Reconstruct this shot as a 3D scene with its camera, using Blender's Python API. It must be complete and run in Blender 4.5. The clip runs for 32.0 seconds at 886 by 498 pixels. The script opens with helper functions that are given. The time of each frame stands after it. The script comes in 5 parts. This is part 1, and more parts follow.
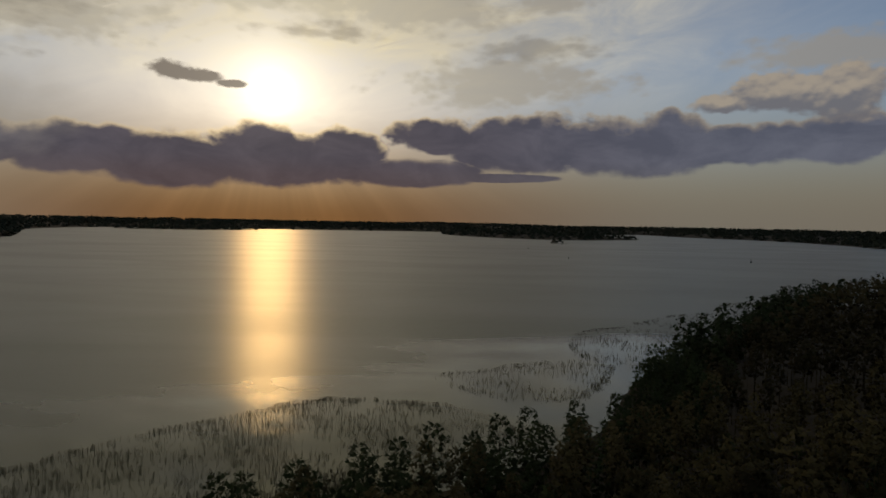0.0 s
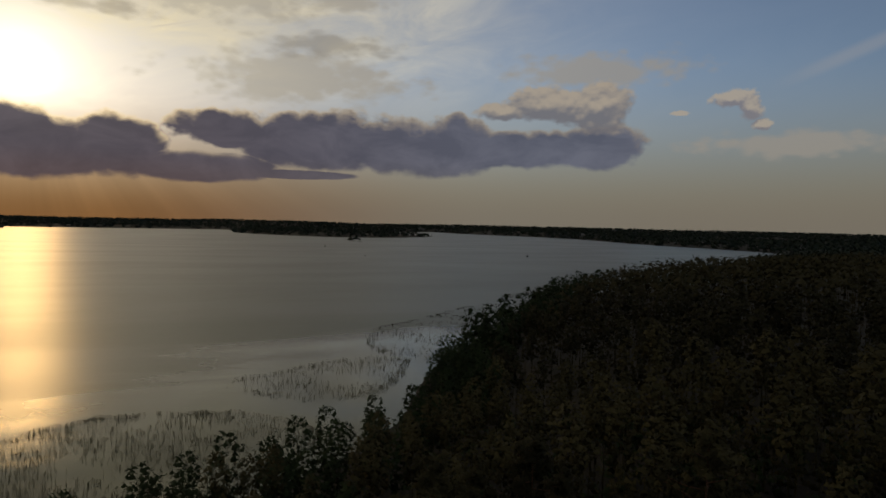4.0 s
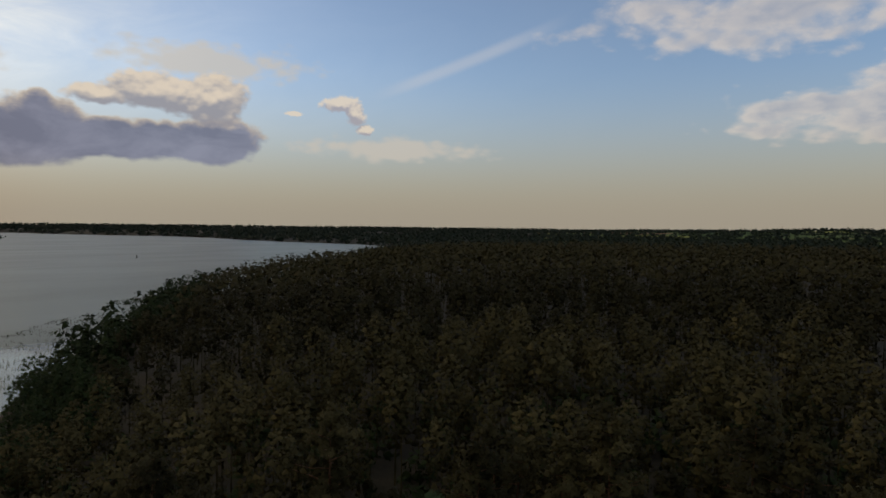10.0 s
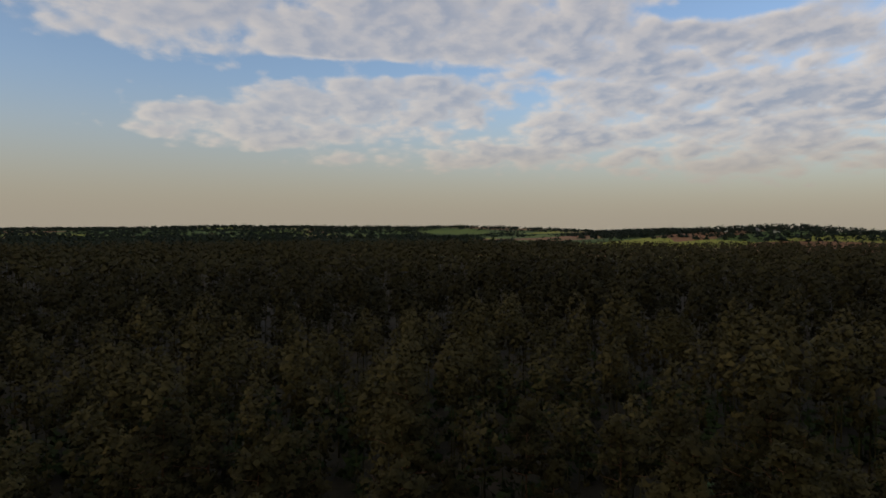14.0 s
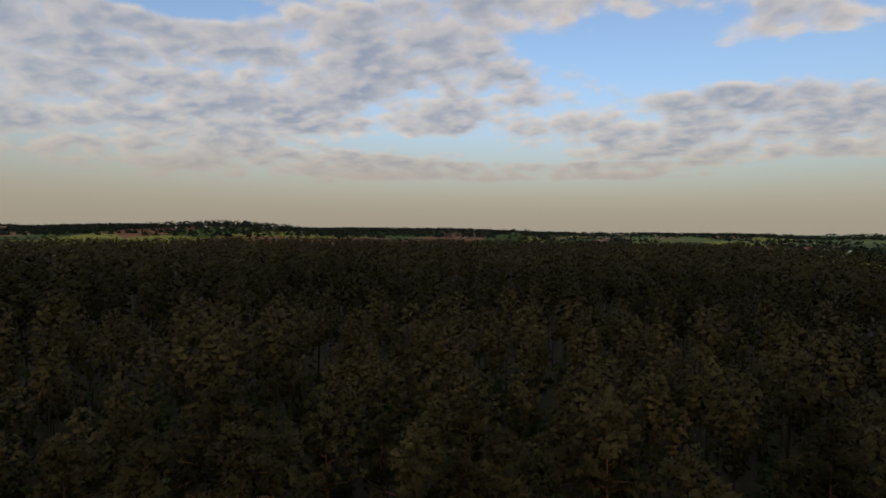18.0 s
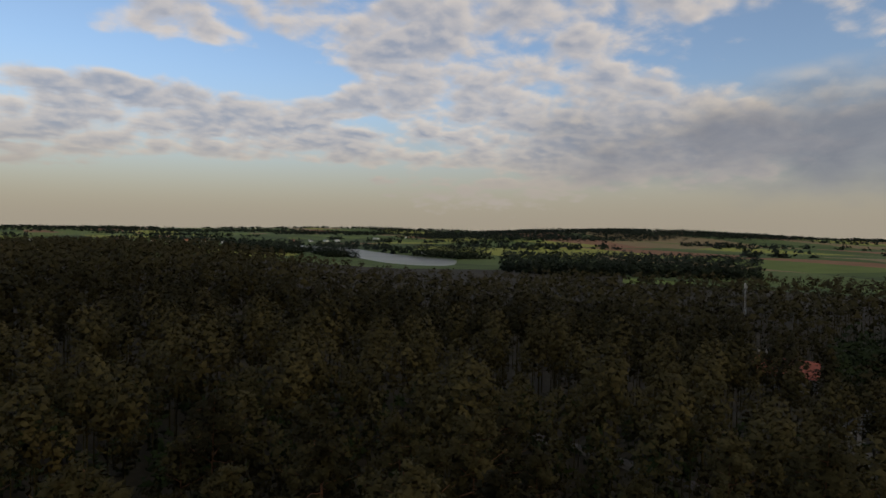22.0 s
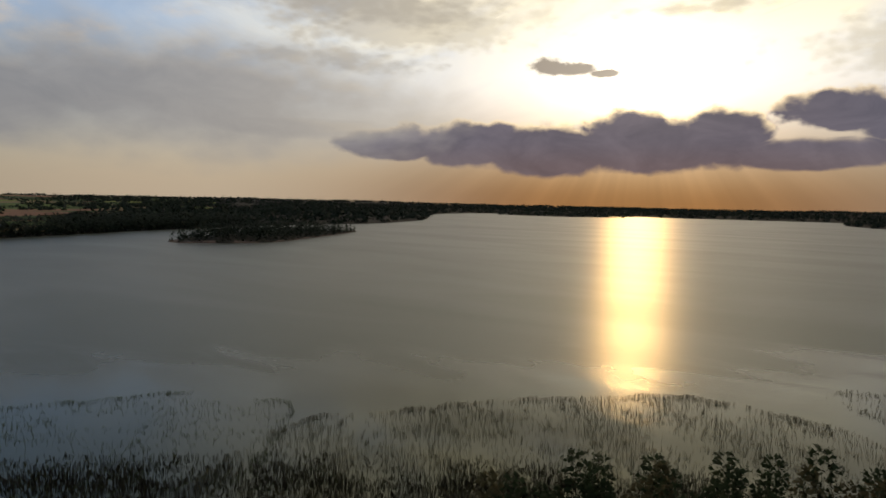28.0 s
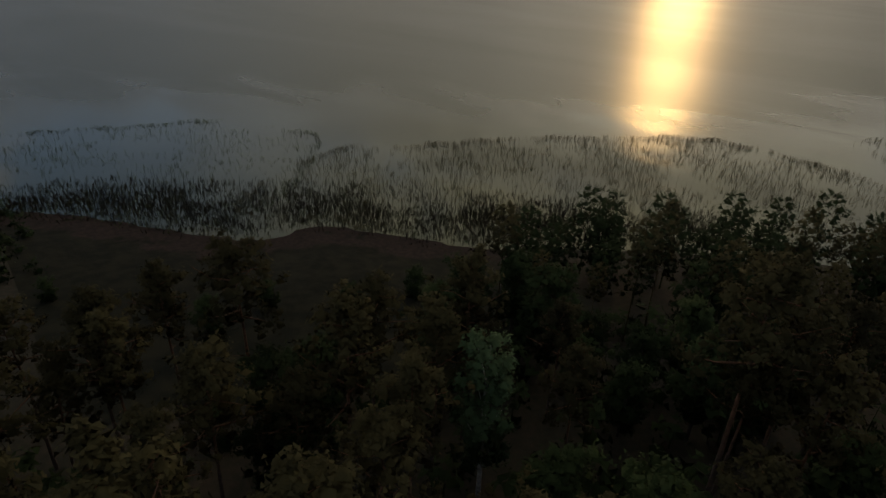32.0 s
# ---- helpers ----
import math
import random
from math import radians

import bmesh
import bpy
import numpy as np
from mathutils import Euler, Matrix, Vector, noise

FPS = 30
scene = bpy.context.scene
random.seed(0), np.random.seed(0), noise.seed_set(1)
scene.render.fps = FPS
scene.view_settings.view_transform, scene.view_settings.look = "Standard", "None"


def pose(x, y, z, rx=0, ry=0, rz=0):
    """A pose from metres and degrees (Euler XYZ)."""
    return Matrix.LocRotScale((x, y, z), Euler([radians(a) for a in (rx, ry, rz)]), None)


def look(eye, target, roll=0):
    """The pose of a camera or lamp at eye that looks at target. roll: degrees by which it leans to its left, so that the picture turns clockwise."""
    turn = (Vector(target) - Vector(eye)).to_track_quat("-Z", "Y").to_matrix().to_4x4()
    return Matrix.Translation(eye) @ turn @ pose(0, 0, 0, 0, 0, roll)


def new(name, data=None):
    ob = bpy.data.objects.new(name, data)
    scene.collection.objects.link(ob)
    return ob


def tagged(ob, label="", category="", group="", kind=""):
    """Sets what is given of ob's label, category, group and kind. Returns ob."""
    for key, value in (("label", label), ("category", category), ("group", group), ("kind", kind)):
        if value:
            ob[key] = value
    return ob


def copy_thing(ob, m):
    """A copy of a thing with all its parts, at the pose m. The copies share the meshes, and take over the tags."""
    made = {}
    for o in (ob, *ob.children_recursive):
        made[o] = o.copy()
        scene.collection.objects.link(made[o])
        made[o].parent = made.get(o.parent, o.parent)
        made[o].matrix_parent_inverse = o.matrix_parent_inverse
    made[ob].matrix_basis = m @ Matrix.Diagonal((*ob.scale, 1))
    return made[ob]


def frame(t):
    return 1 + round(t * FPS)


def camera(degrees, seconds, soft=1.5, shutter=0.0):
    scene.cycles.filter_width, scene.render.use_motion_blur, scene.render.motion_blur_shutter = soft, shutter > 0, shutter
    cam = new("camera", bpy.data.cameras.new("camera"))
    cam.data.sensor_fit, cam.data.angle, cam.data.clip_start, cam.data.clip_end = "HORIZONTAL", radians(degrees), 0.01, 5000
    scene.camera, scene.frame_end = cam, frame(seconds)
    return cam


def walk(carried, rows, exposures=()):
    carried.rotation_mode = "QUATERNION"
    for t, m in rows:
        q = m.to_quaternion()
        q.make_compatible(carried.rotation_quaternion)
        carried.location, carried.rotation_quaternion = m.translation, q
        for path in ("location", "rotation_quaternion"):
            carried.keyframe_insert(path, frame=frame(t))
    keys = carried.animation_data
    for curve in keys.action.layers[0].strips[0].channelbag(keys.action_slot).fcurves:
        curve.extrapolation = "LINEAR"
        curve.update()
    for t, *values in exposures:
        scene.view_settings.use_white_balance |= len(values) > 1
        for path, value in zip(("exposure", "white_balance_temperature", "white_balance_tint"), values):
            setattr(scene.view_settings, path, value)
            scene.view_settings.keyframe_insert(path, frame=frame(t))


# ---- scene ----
HEIGHT = 50.0  # the drone hovers this high over the lake


def turned(yaw, pitch, roll):
    """The hovering camera: degrees clockwise from the first view's line, upwards, and its lean."""
    return pose(0, 0, HEIGHT, 90 + pitch, 0, -yaw) @ pose(0, 0, 0, 0, 0, roll)


# seconds, yaw, pitch, roll
ROWS = (
    (0, 0.01, -2.60, 1.10), (0.5, 3.67, -2.58, 1.11), (1, 6.28, -2.57, 1.13), (1.5, 8.53, -2.55, 1.15),
    (2, 10.57, -2.53, 1.17), (2.5, 12.79, -2.51, 1.20), (3, 14.92, -2.48, 1.24), (3.5, 16.88, -2.46, 1.26),
    (4, 18.99, -2.44, 1.27), (4.5, 21.71, -2.42, 1.27), (6.5, 29.13, -2.33, 1.15), (7, 31.33, -2.32, 1.13),
    (7.5, 33.57, -2.32, 1.12), (8, 36.92, -2.30, 1.07), (8.5, 40.74, -2.26, 1.01), (9, 44.50, -2.25, 0.90),
    (9.5, 48.52, -2.22, 0.75), (10, 53.64, -2.17, 0.65), (10.5, 58.34, -2.12, 0.46), (11, 63.04, -2.03, 0.33),
    (11.5, 67.15, -2.01, 0.26), (12, 72.29, -2.00, 0.26), (12.5, 80.01, -2.02, 0.22), (13, 89.14, -2.03, 0.19),
    (13.5, 97.85, -2.02, 0.20), (14, 106.11, -2.02, 0.23), (14.5, 115.31, -2.07, 0.14), (15, 125.08, -2.06, 0.18),
    (15.5, 132.86, -2.06, 0.27), (17.5, 151.26, -1.98, 0.66), (18, 154.75, -1.99, 0.71), (18.5, 158.73, -2.00, 0.75),
    (19, 163.74, -2.01, 0.88), (19.5, 168.01, -2.01, 0.95), (20, 172.68, -2.01, 0.97), (20.5, 179.46, -2.00, 1.05),
    (21, 187.31, -1.97, 1.05), (21.5, 197.77, -1.94, 0.95), (22, 208.47, -1.86, 0.92), (22.5, 219.15, -1.77, 0.88),
    (23, 230.79, -1.71, 0.85), (23.5, 244.93, -1.65, 0.86), (24, 259.72, -1.64, 0.91), (24.5, 273.19, -1.61, 0.97),
    (25, 286.92, -1.58, 0.96), (25.5, 302.26, -1.58, 0.93), (26, 317.20, -1.56, 0.88), (26.5, 324.59, -1.53, 0.78),
    (28.5, 326.59, -5.75, 0.97), (29, 326.39, -7.46, 1.08), (29.5, 326.15, -9.21, 1.25), (30, 325.94, -11.17, 1.32),
    (30.5, 325.70, -13.73, 1.49), (31, 325.42, -18.35, 1.66), (31.5, 325.19, -23.59, 1.87), (32, 325.02, -28.99, 2.37))
EXPOSURES = ((0, -1.1), (2, -1.17), (4, -1.0), (7, -0.5), (9, -0.1), (13, 0.0), (20, 0.0), (22, 0.0), (23, 0.1), (24, 0.22), (25, 0.45), (26, 0.8), (26.5, 0.6), (28.5, -0.4), (30, -0.42), (32, -0.45))
cam = camera(72.1, 32.0, soft=1.6)
walk(cam, [(t, turned(a, b, c)) for t, a, b, c in ROWS], EXPOSURES)

# ---------------------------------------------------------------- light
SUN_AZ, SUN_EL = -15.9, 11.3  # degrees


def heading(az, el=0.0):
    return Vector((math.sin(radians(az)) * math.cos(radians(el)), math.cos(radians(az)) * math.cos(radians(el)), math.sin(radians(el))))


lamp = bpy.data.lights.new("sun", "SUN")
lamp.energy, lamp.angle, lamp.color = 0.27, radians(5.0), (1.0, 0.58, 0.20)
sun = new("sun", lamp)
sun.matrix_world = look(heading(SUN_AZ, SUN_EL) * 3000, (0, 0, 0))


class Graph:
    """Short names for shader nodes."""

    def __init__(self, tree):
        self.tree, self.nodes, self.links = tree, tree.nodes, tree.links

    def node(self, kind, operation=None):
        n = self.nodes.new(kind)
        if operation:
            n.operation = operation
        return n

    def put(self, socket, value):
        if isinstance(value, bpy.types.NodeSocket):
            self.links.new(value, socket)
        elif value is not None:
            socket.default_value = value

    def m(self, op, a, b=None, c=None, clamp=False):
        n = self.node("ShaderNodeMath", op)
        n.use_clamp = clamp
        for s, v in zip(n.inputs, (a, b, c)):
            self.put(s, v)
        return n.outputs[0]

    def step(self, v, lo, hi):
        n = self.node("ShaderNodeMapRange")
        n.interpolation_type = "SMOOTHSTEP"
        for s, x in zip(n.inputs, (v, lo, hi, 0.0, 1.0)):
            self.put(s, x)
        return n.outputs[0]

    def line(self, v, lo, hi, a=0.0, b=1.0):
        n = self.node("ShaderNodeMapRange")
        for s, x in zip(n.inputs, (v, lo, hi, a, b)):
            self.put(s, x)
        return n.outputs[0]

    def vec(self, x, y, z):
        n = self.node("ShaderNodeCombineXYZ")
        for s, v in zip(n.inputs, (x, y, z)):
            self.put(s, v)
        return n.outputs[0]

    def noise(self, vector, scale, detail=4.0, rough=0.55, warp=0.0, lac=2.0):
        n = self.node("ShaderNodeTexNoise")
        self.put(n.inputs["Vector"], vector)
        for k, v in (("Scale", scale), ("Detail", detail), ("Roughness", rough), ("Distortion", warp), ("Lacunarity", lac)):
            self.put(n.inputs[k], v)
        return n.outputs["Fac"]

    def billow(self, vector, scale):
        """Round heaps, about 0 to 1."""
        n = self.node("ShaderNodeTexVoronoi")
        n.feature = "SMOOTH_F1"
        self.put(n.inputs["Vector"], vector)
        n.inputs["Scale"].default_value, n.inputs["Smoothness"].default_value = scale, 0.35
        return self.m("SUBTRACT", 0.95, n.outputs["Distance"])

    def mix(self, f, a, b, how="MIX"):
        n = self.node("ShaderNodeMix")
        n.data_type, n.blend_type = "RGBA", how
        n.clamp_factor = True
        self.put(n.inputs[0], f)
        for s, v in ((n.inputs[6], a), (n.inputs[7], b)):
            self.put(s, (*v, 1.0) if isinstance(v, tuple) else v)
        return n.outputs[2]

    def ramp(self, f, stops):
        n = self.node("ShaderNodeValToRGB")
        e = n.color_ramp.elements
        while len(e) < len(stops):
            e.new(0.5)
        for k, (p, c) in enumerate(stops):
            e[k].position, e[k].color = p, (*c, 1.0)
        self.put(n.inputs[0], f)
        return n.outputs[0]


def make_sky():
    world = bpy.data.worlds.new("evening_sky")
    scene.world = world
    world.use_nodes = True
    world.node_tree.nodes.clear()
    g = Graph(world.node_tree)
    way = g.node("ShaderNodeTexCoord").outputs["Generated"]
    sep = g.node("ShaderNodeSeparateXYZ")
    g.put(sep.inputs[0], way)
    x, y, z = sep.outputs
    el = g.m("DEGREES", g.m("ARCSINE", z))
    az = g.m("DEGREES", g.m("ARCTAN2", x, y))
    s = heading(SUN_AZ, SUN_EL)
    dot = g.node("ShaderNodeVectorMath", "DOT_PRODUCT")
    g.put(dot.inputs[0], way)
    dot.inputs[1].default_value = s
    off = g.m("DEGREES", g.m("ARCCOSINE", g.m("MINIMUM", dot.outputs["Value"], 0.99999)))
    daz = g.m("ABSOLUTE", g.m("SUBTRACT", az, SUN_AZ))
    sunward = g.m("SUBTRACT", 1.0, g.step(daz, 5.0, 75.0))
    # clear air
    air = g.node("ShaderNodeTexSky")
    air.sky_type, air.sun_disc = "NISHITA", False
    air.sun_elevation, air.sun_rotation = radians(SUN_EL), radians(SUN_AZ)
    air.air_density, air.dust_density, air.ozone_density = 1.0, 0.6, 1.5
    clear = g.mix(1.0, air.outputs[0], (0.142, 0.148, 0.172), "MULTIPLY")
    clear = g.mix(g.line(sunward, 0, 1, 0.08, 0.30), clear, (0.50, 0.50, 0.50))
    # haze towards the horizon, orange under the sun and cream elsewhere
    haze_col = g.mix(g.m("SUBTRACT", 1.0, g.step(daz, 3.0, 40.0)), g.mix(g.m("MULTIPLY", g.step(az, -92.0, -56.0), g.m("SUBTRACT", 1.0, g.step(az, -44.0, -22.0))), (0.352, 0.309, 0.243), (0.58, 0.46, 0.33)), (0.27, 0.110, 0.032))
    low = g.m("POWER", g.m("SUBTRACT", 1.0, g.step(el, 0.0, 15.0)), g.line(sunward, 0, 1, 1.1, 0.7))
    sky = g.mix(g.m("MULTIPLY", low, 0.98), clear, haze_col)
    # shafts of light that fan out under the bank
    fan = g.m("ARCTAN2", g.m("SUBTRACT", az, SUN_AZ), g.m("SUBTRACT", SUN_EL + 2.0, el))
    shafts = g.noise(g.vec(g.m("MULTIPLY", fan, 4.0), 0.0, 0.0), 1.0, 3.0, 0.6)
    under = g.m("MULTIPLY", g.m("SUBTRACT", 1.0, g.step(el, 2.5, 6.0)), g.m("SUBTRACT", 1.0, g.step(daz, 10.0, 34.0)))
    sky = g.mix(under, sky, g.mix(1.0, sky, g.line(shafts, 0.3, 0.7, 0.88, 1.16), "MULTIPLY"))
    # glow round the sun, thinned by veils of high cloud
    def spread(width, strength):
        return g.m("MULTIPLY", g.m("EXPONENT", g.m("DIVIDE", off, -width)), strength)

    glow = g.m("ADD", spread(1.3, 3.0), g.m("ADD", spread(3.2, 1.0), spread(20.0, 0.58)))
    veil = g.noise(g.vec(g.m("MULTIPLY", x, 4.0), g.m("MULTIPLY", y, 4.0), g.m("SUBTRACT", g.m("MULTIPLY", el, 0.17), g.m("MULTIPLY", x, 1.6))), 1.5, 7.0, 0.6, 0.8)
    glow = g.m("MULTIPLY", glow, g.m("MULTIPLY", g.line(veil, 0.3, 0.7, 0.6, 1.3), g.line(g.step(el, 3.0, 11.0), 0, 1, 0.05, 1.0)))
    tint = g.mix(g.step(off, 2.0, 16.0), (1.0, 0.90, 0.66), (1.0, 0.84, 0.58))
    sky = g.mix(1.0, sky, g.mix(1.0, tint, glow, "MULTIPLY"), "ADD")

    # thin high cloud that carries the sun's light over its half of the sky
    film = g.m("MULTIPLY", g.m("SUBTRACT", 1.0, g.step(daz, 10.0, 54.0)), g.step(el, 8.0, 17.0))
    sky = g.mix(g.m("MULTIPLY", film, g.line(veil, 0.35, 0.65, 0.45, 0.85)), sky, g.mix(1.0, (1.30, 1.10, 0.68), g.line(veil, 0.3, 0.7, 0.7, 1.25), "MULTIPLY"))
    sky = g.mix(1.0, sky, g.mix(1.0, tint, g.m("MULTIPLY", film, spread(3.2, 1.2)), "MULTIPLY"), "ADD")

    def nearest(spots, e2):
        """1 in the middle of the nearest of some ovals (middle and half width, degrees), 0 on its rim, less outside."""
        best = None
        for a, e, wa, we in spots:
            u = g.m("DIVIDE", g.m("SUBTRACT", around, a), wa)
            v = g.m("DIVIDE", g.m("SUBTRACT", e2, e), we)
            d = g.m("SUBTRACT", 1.0, g.m("SQRT", g.m("ADD", g.m("MULTIPLY", u, u), g.m("MULTIPLY", v, v))))
            best = d if best is None else g.m("MAXIMUM", best, d)
        return best

    # degrees clockwise from the north, cut between -70 and 290 where a plain stretch of deck lies
    around = g.m("WRAP", az, 297.0, -63.0)

    # the high broken deck over the land: seen in perspective, so its pieces shrink towards the horizon
    def deck(shift):
        q = g.m("ADD", z, 0.30)
        p = g.vec(g.m("DIVIDE", x, q), g.m("ADD", g.m("DIVIDE", y, q), shift), 0.0)
        big = g.noise(p, 1.7, 3.0, 0.5, 0.3)
        fine = g.noise(p, 8.0, 8.0, 0.6, 0.2)
        heaps = g.m("ADD", g.m("MULTIPLY", g.billow(p, 7.5), 0.6), g.m("MULTIPLY", g.billow(p, 17.0), 0.4))
        return g.m("ADD", g.m("MULTIPLY", big, 0.38), g.m("ADD", g.m("MULTIPLY", fine, 0.34), g.m("MULTIPLY", heaps, 0.28)))

    sheets = ((90, 17.5, 22, 3.6), (112, 9.8, 28, 4.2), (92, 9.0, 14, 2.2), (134, 10.0, 28, 5.5), (110, 18.5, 22, 4.0), (145, 13.0, 26, 6.5), (136, 17.5, 14, 4.0), (130, 15.5, 16, 5),
              (155, 5.3, 18, 1.0), (172, 5.4, 13, 0.9), (140, 6.0, 16, 1.3), (187, 19.0, 13, 3.8), (180, 9.2, 26, 3.4), (196, 8.5, 16, 3.8), (160, 18.5, 16, 2.4), (215, 13, 18, 10), (216, 8, 26, 4.2),
              (245, 17.2, 6, 3.2), (222, 19, 14, 5), (277, 15.0, 22, 3.6), (268, 18.0, 22, 3.6), (-83, 15.0, 22, 3.6), (-92, 18.0, 22, 3.6))
    gaps = ((96, 14.4, 12, 0.8), (132, 18.3, 8, 1.2), (169, 16.5, 9, 2.6), (178, 13.8, 8, 1.8), (190, 13.6, 9, 2.2), (150, 7.8, 7, 0.9), (201.5, 9.4, 3.0, 0.7), (234, 15.3, 8, 3.0), (296, 17, 7, 4), (-64, 17, 7, 4), (195, 5.2, 22, 0.7))
    cover = g.m("MULTIPLY", g.step(nearest(sheets, el), -0.75, 0.35), g.m("SUBTRACT", 1.0, g.m("MULTIPLY", g.step(nearest(gaps, el), -0.4, 0.6), 0.44)))
    cover = g.m("MAXIMUM", cover, g.m("MULTIPLY", g.step(el, 20.0, 28.0), 0.85))
    d0, d1 = deck(0.0), deck(0.030)
    thr = g.line(cover, 0.0, 1.0, 0.74, 0.36)
    thick = g.step(d0, g.m("SUBTRACT", thr, 0.02), g.m("ADD", thr, 0.14))
    deep = g.step(g.m("SUBTRACT", d0, thr), 0.05, 0.20)
    lit = g.m("ADD", g.m("MULTIPLY", g.m("SUBTRACT", 1.0, deep), 0.60), g.m("MULTIPLY", g.step(g.m("SUBTRACT", d0, d1), -0.06, 0.08), 0.55), clamp=True)
    inland = g.m("MULTIPLY", g.step(around, 70.0, 150.0), g.m("SUBTRACT", 1.0, g.step(around, 235.0, 292.0)))
    shade = g.mix(inland, (0.38, 0.39, 0.44), (0.29, 0.32, 0.395))
    deck_col = g.mix(lit, shade, (0.70, 0.62, 0.545))
    deck_col = g.mix(g.step(el, 3.0, 9.0), (0.42, 0.375, 0.33), deck_col)
    deck_col = g.mix(g.m("EXPONENT", g.m("DIVIDE", off, -24.0)), deck_col, (1.5, 1.25, 0.9))
    sky = g.mix(g.m("MULTIPLY", thick, g.line(inland, 0.0, 1.0, 0.72, 0.9)), sky, deck_col)

    level = g.m("MULTIPLY", g.m("SQRT", g.m("ADD", g.m("MULTIPLY", x, x), g.m("MULTIPLY", y, y))), 1 / 57.3)
    east, north = g.m("DIVIDE", x, level), g.m("DIVIDE", y, level)

    def heap(spots, shift, scale, ragged, flat=1.9, foot=0.0, grain=0.3):
        """Heaped cloud: ovals with a ragged outline."""
        e2 = g.m("ADD", el, shift)
        p = g.vec(g.m("MULTIPLY", east, scale), g.m("MULTIPLY", north, scale), g.m("MULTIPLY", e2, scale * flat))
        lumps = g.m("ADD", g.billow(p, 1.7), g.billow(p, 4.3)) if grain > 0.25 else g.m("ADD", g.billow(p, 1.3), g.billow(p, 2.7))
        n = g.m("ADD", g.m("MULTIPLY", g.noise(p, 1.0, 3.0, 0.5), 0.55), g.m("ADD", g.m("MULTIPLY", g.noise(p, 3.1, 9.0, 0.62), grain), g.m("MULTIPLY", lumps, 0.15)))
        if foot:
            ragged = g.line(e2, foot - 1.0, foot + 3.0, ragged * 0.4, ragged)
        mid = nearest(spots, e2)
        ragged = g.m("MULTIPLY", ragged, g.step(mid, -0.95, -0.25))
        return g.m("ADD", mid, g.m("MULTIPLY", g.m("SUBTRACT", n, 0.5), ragged))

    near_sun = g.m("EXPONENT", g.m("DIVIDE", off, -11.0))
    # cream streaks and small puffs above the banks
    wisps = heap(((-36, 16, 14, 3.2), (-22, 19.5, 16, 2.0), (-4, 18.8, 14, 2.0), (4, 12.5, 12, 2.5), (9, 19.6, 5, 1.6), (33, 13.8, 9, 1.8), (48, 7.0, 9, 1.2)), 0.0, 0.20, 2.6)
    sky = g.mix(g.m("MULTIPLY", g.step(wisps, 0.1, 0.75), 0.75), sky, g.mix(near_sun, (0.58, 0.53, 0.46), (1.8, 1.6, 1.15)))
    streaks = heap(((-40, 17.5, 13, 2.6), (-20, 20.5, 22, 1.7), (-44, 12.4, 9, 1.4), (-13, 16.5, 8, 1.0), (8, 15.5, 9, 1.3)), 0.0, 0.16, 2.8, 2.6)
    sky = g.mix(g.m("MULTIPLY", g.step(streaks, 0.15, 0.95), 0.62), sky, g.mix(near_sun, (0.42, 0.385, 0.34), (0.85, 0.70, 0.46)))
    # the old vapour trail
    trail = g.m("SUBTRACT", el, g.m("ADD", 11.5, g.m("MULTIPLY", g.m("SUBTRACT", around, 46.5), 0.37)))
    trail_w = g.m("MULTIPLY", g.m("SUBTRACT", 1.0, g.step(g.m("ABSOLUTE", trail), 0.1, 0.85)), g.m("MULTIPLY", g.step(around, 46.0, 52.0), g.m("SUBTRACT", 1.0, g.step(around, 58.0, 66.0))))
    sky = g.mix(g.m("MULTIPLY", trail_w, 0.35), sky, (0.60, 0.60, 0.62))
    # fresh vapour trails by the sun
    for a0, e0, a1, e1 in ((-7.3, 15.3, -2.2, 16.7), (-29.3, 16.3, -28.0, 16.8)):
        f = g.m("DIVIDE", g.m("SUBTRACT", around, a0), a1 - a0)
        h = g.m("ABSOLUTE", g.m("SUBTRACT", el, g.m("ADD", e0, g.m("MULTIPLY", f, e1 - e0))))
        on = g.m("MULTIPLY", g.m("SUBTRACT", 1.0, g.step(h, 0.03, 0.12)), g.m("MULTIPLY", g.step(f, 0.0, 0.3), g.m("SUBTRACT", 1.0, g.step(f, 0.9, 1.0))))
        sky = g.mix(g.m("MULTIPLY", on, 0.7), sky, (1.3, 1.15, 0.9))

    # the dark banks over the far shore
    bank = ((-38, 5.2, 6, 1.7), (-31, 5.5, 8, 2.5), (-24, 5.0, 9, 2.7), (-16, 5.5, 9, 3.0), (-9.5, 5.9, 4.5, 2.9), (-3, 4.5, 7, 1.5), (5, 4.1, 6, 0.45),
            (-1, 7.9, 5, 1.9), (7, 7.3, 8, 2.8), (17, 7.0, 9, 2.9), (26, 6.9, 9, 1.9), (33, 7.2, 4.2, 2.3))
    b0, b1 = heap(bank, 0.0, 0.22, 1.85, 1.5, 5.0, 0.25), heap(bank, 0.5, 0.22, 1.85, 1.5, 5.0, 0.25)
    body = g.step(b0, 0.04, 0.26)
    rim = g.m("MULTIPLY", g.step(g.m("SUBTRACT", b0, b1), -0.05, 0.17), g.m("MULTIPLY", g.step(el, 4.8, 6.8), g.m("SUBTRACT", 1.0, g.step(b0, 0.10, 0.46))))
    rim_col = g.mix(near_sun, (0.50, 0.43, 0.36), (3.2, 2.4, 1.3))
    core = g.mix(g.step(daz, 8.0, 48.0), (0.128, 0.114, 0.148), (0.175, 0.190, 0.260))
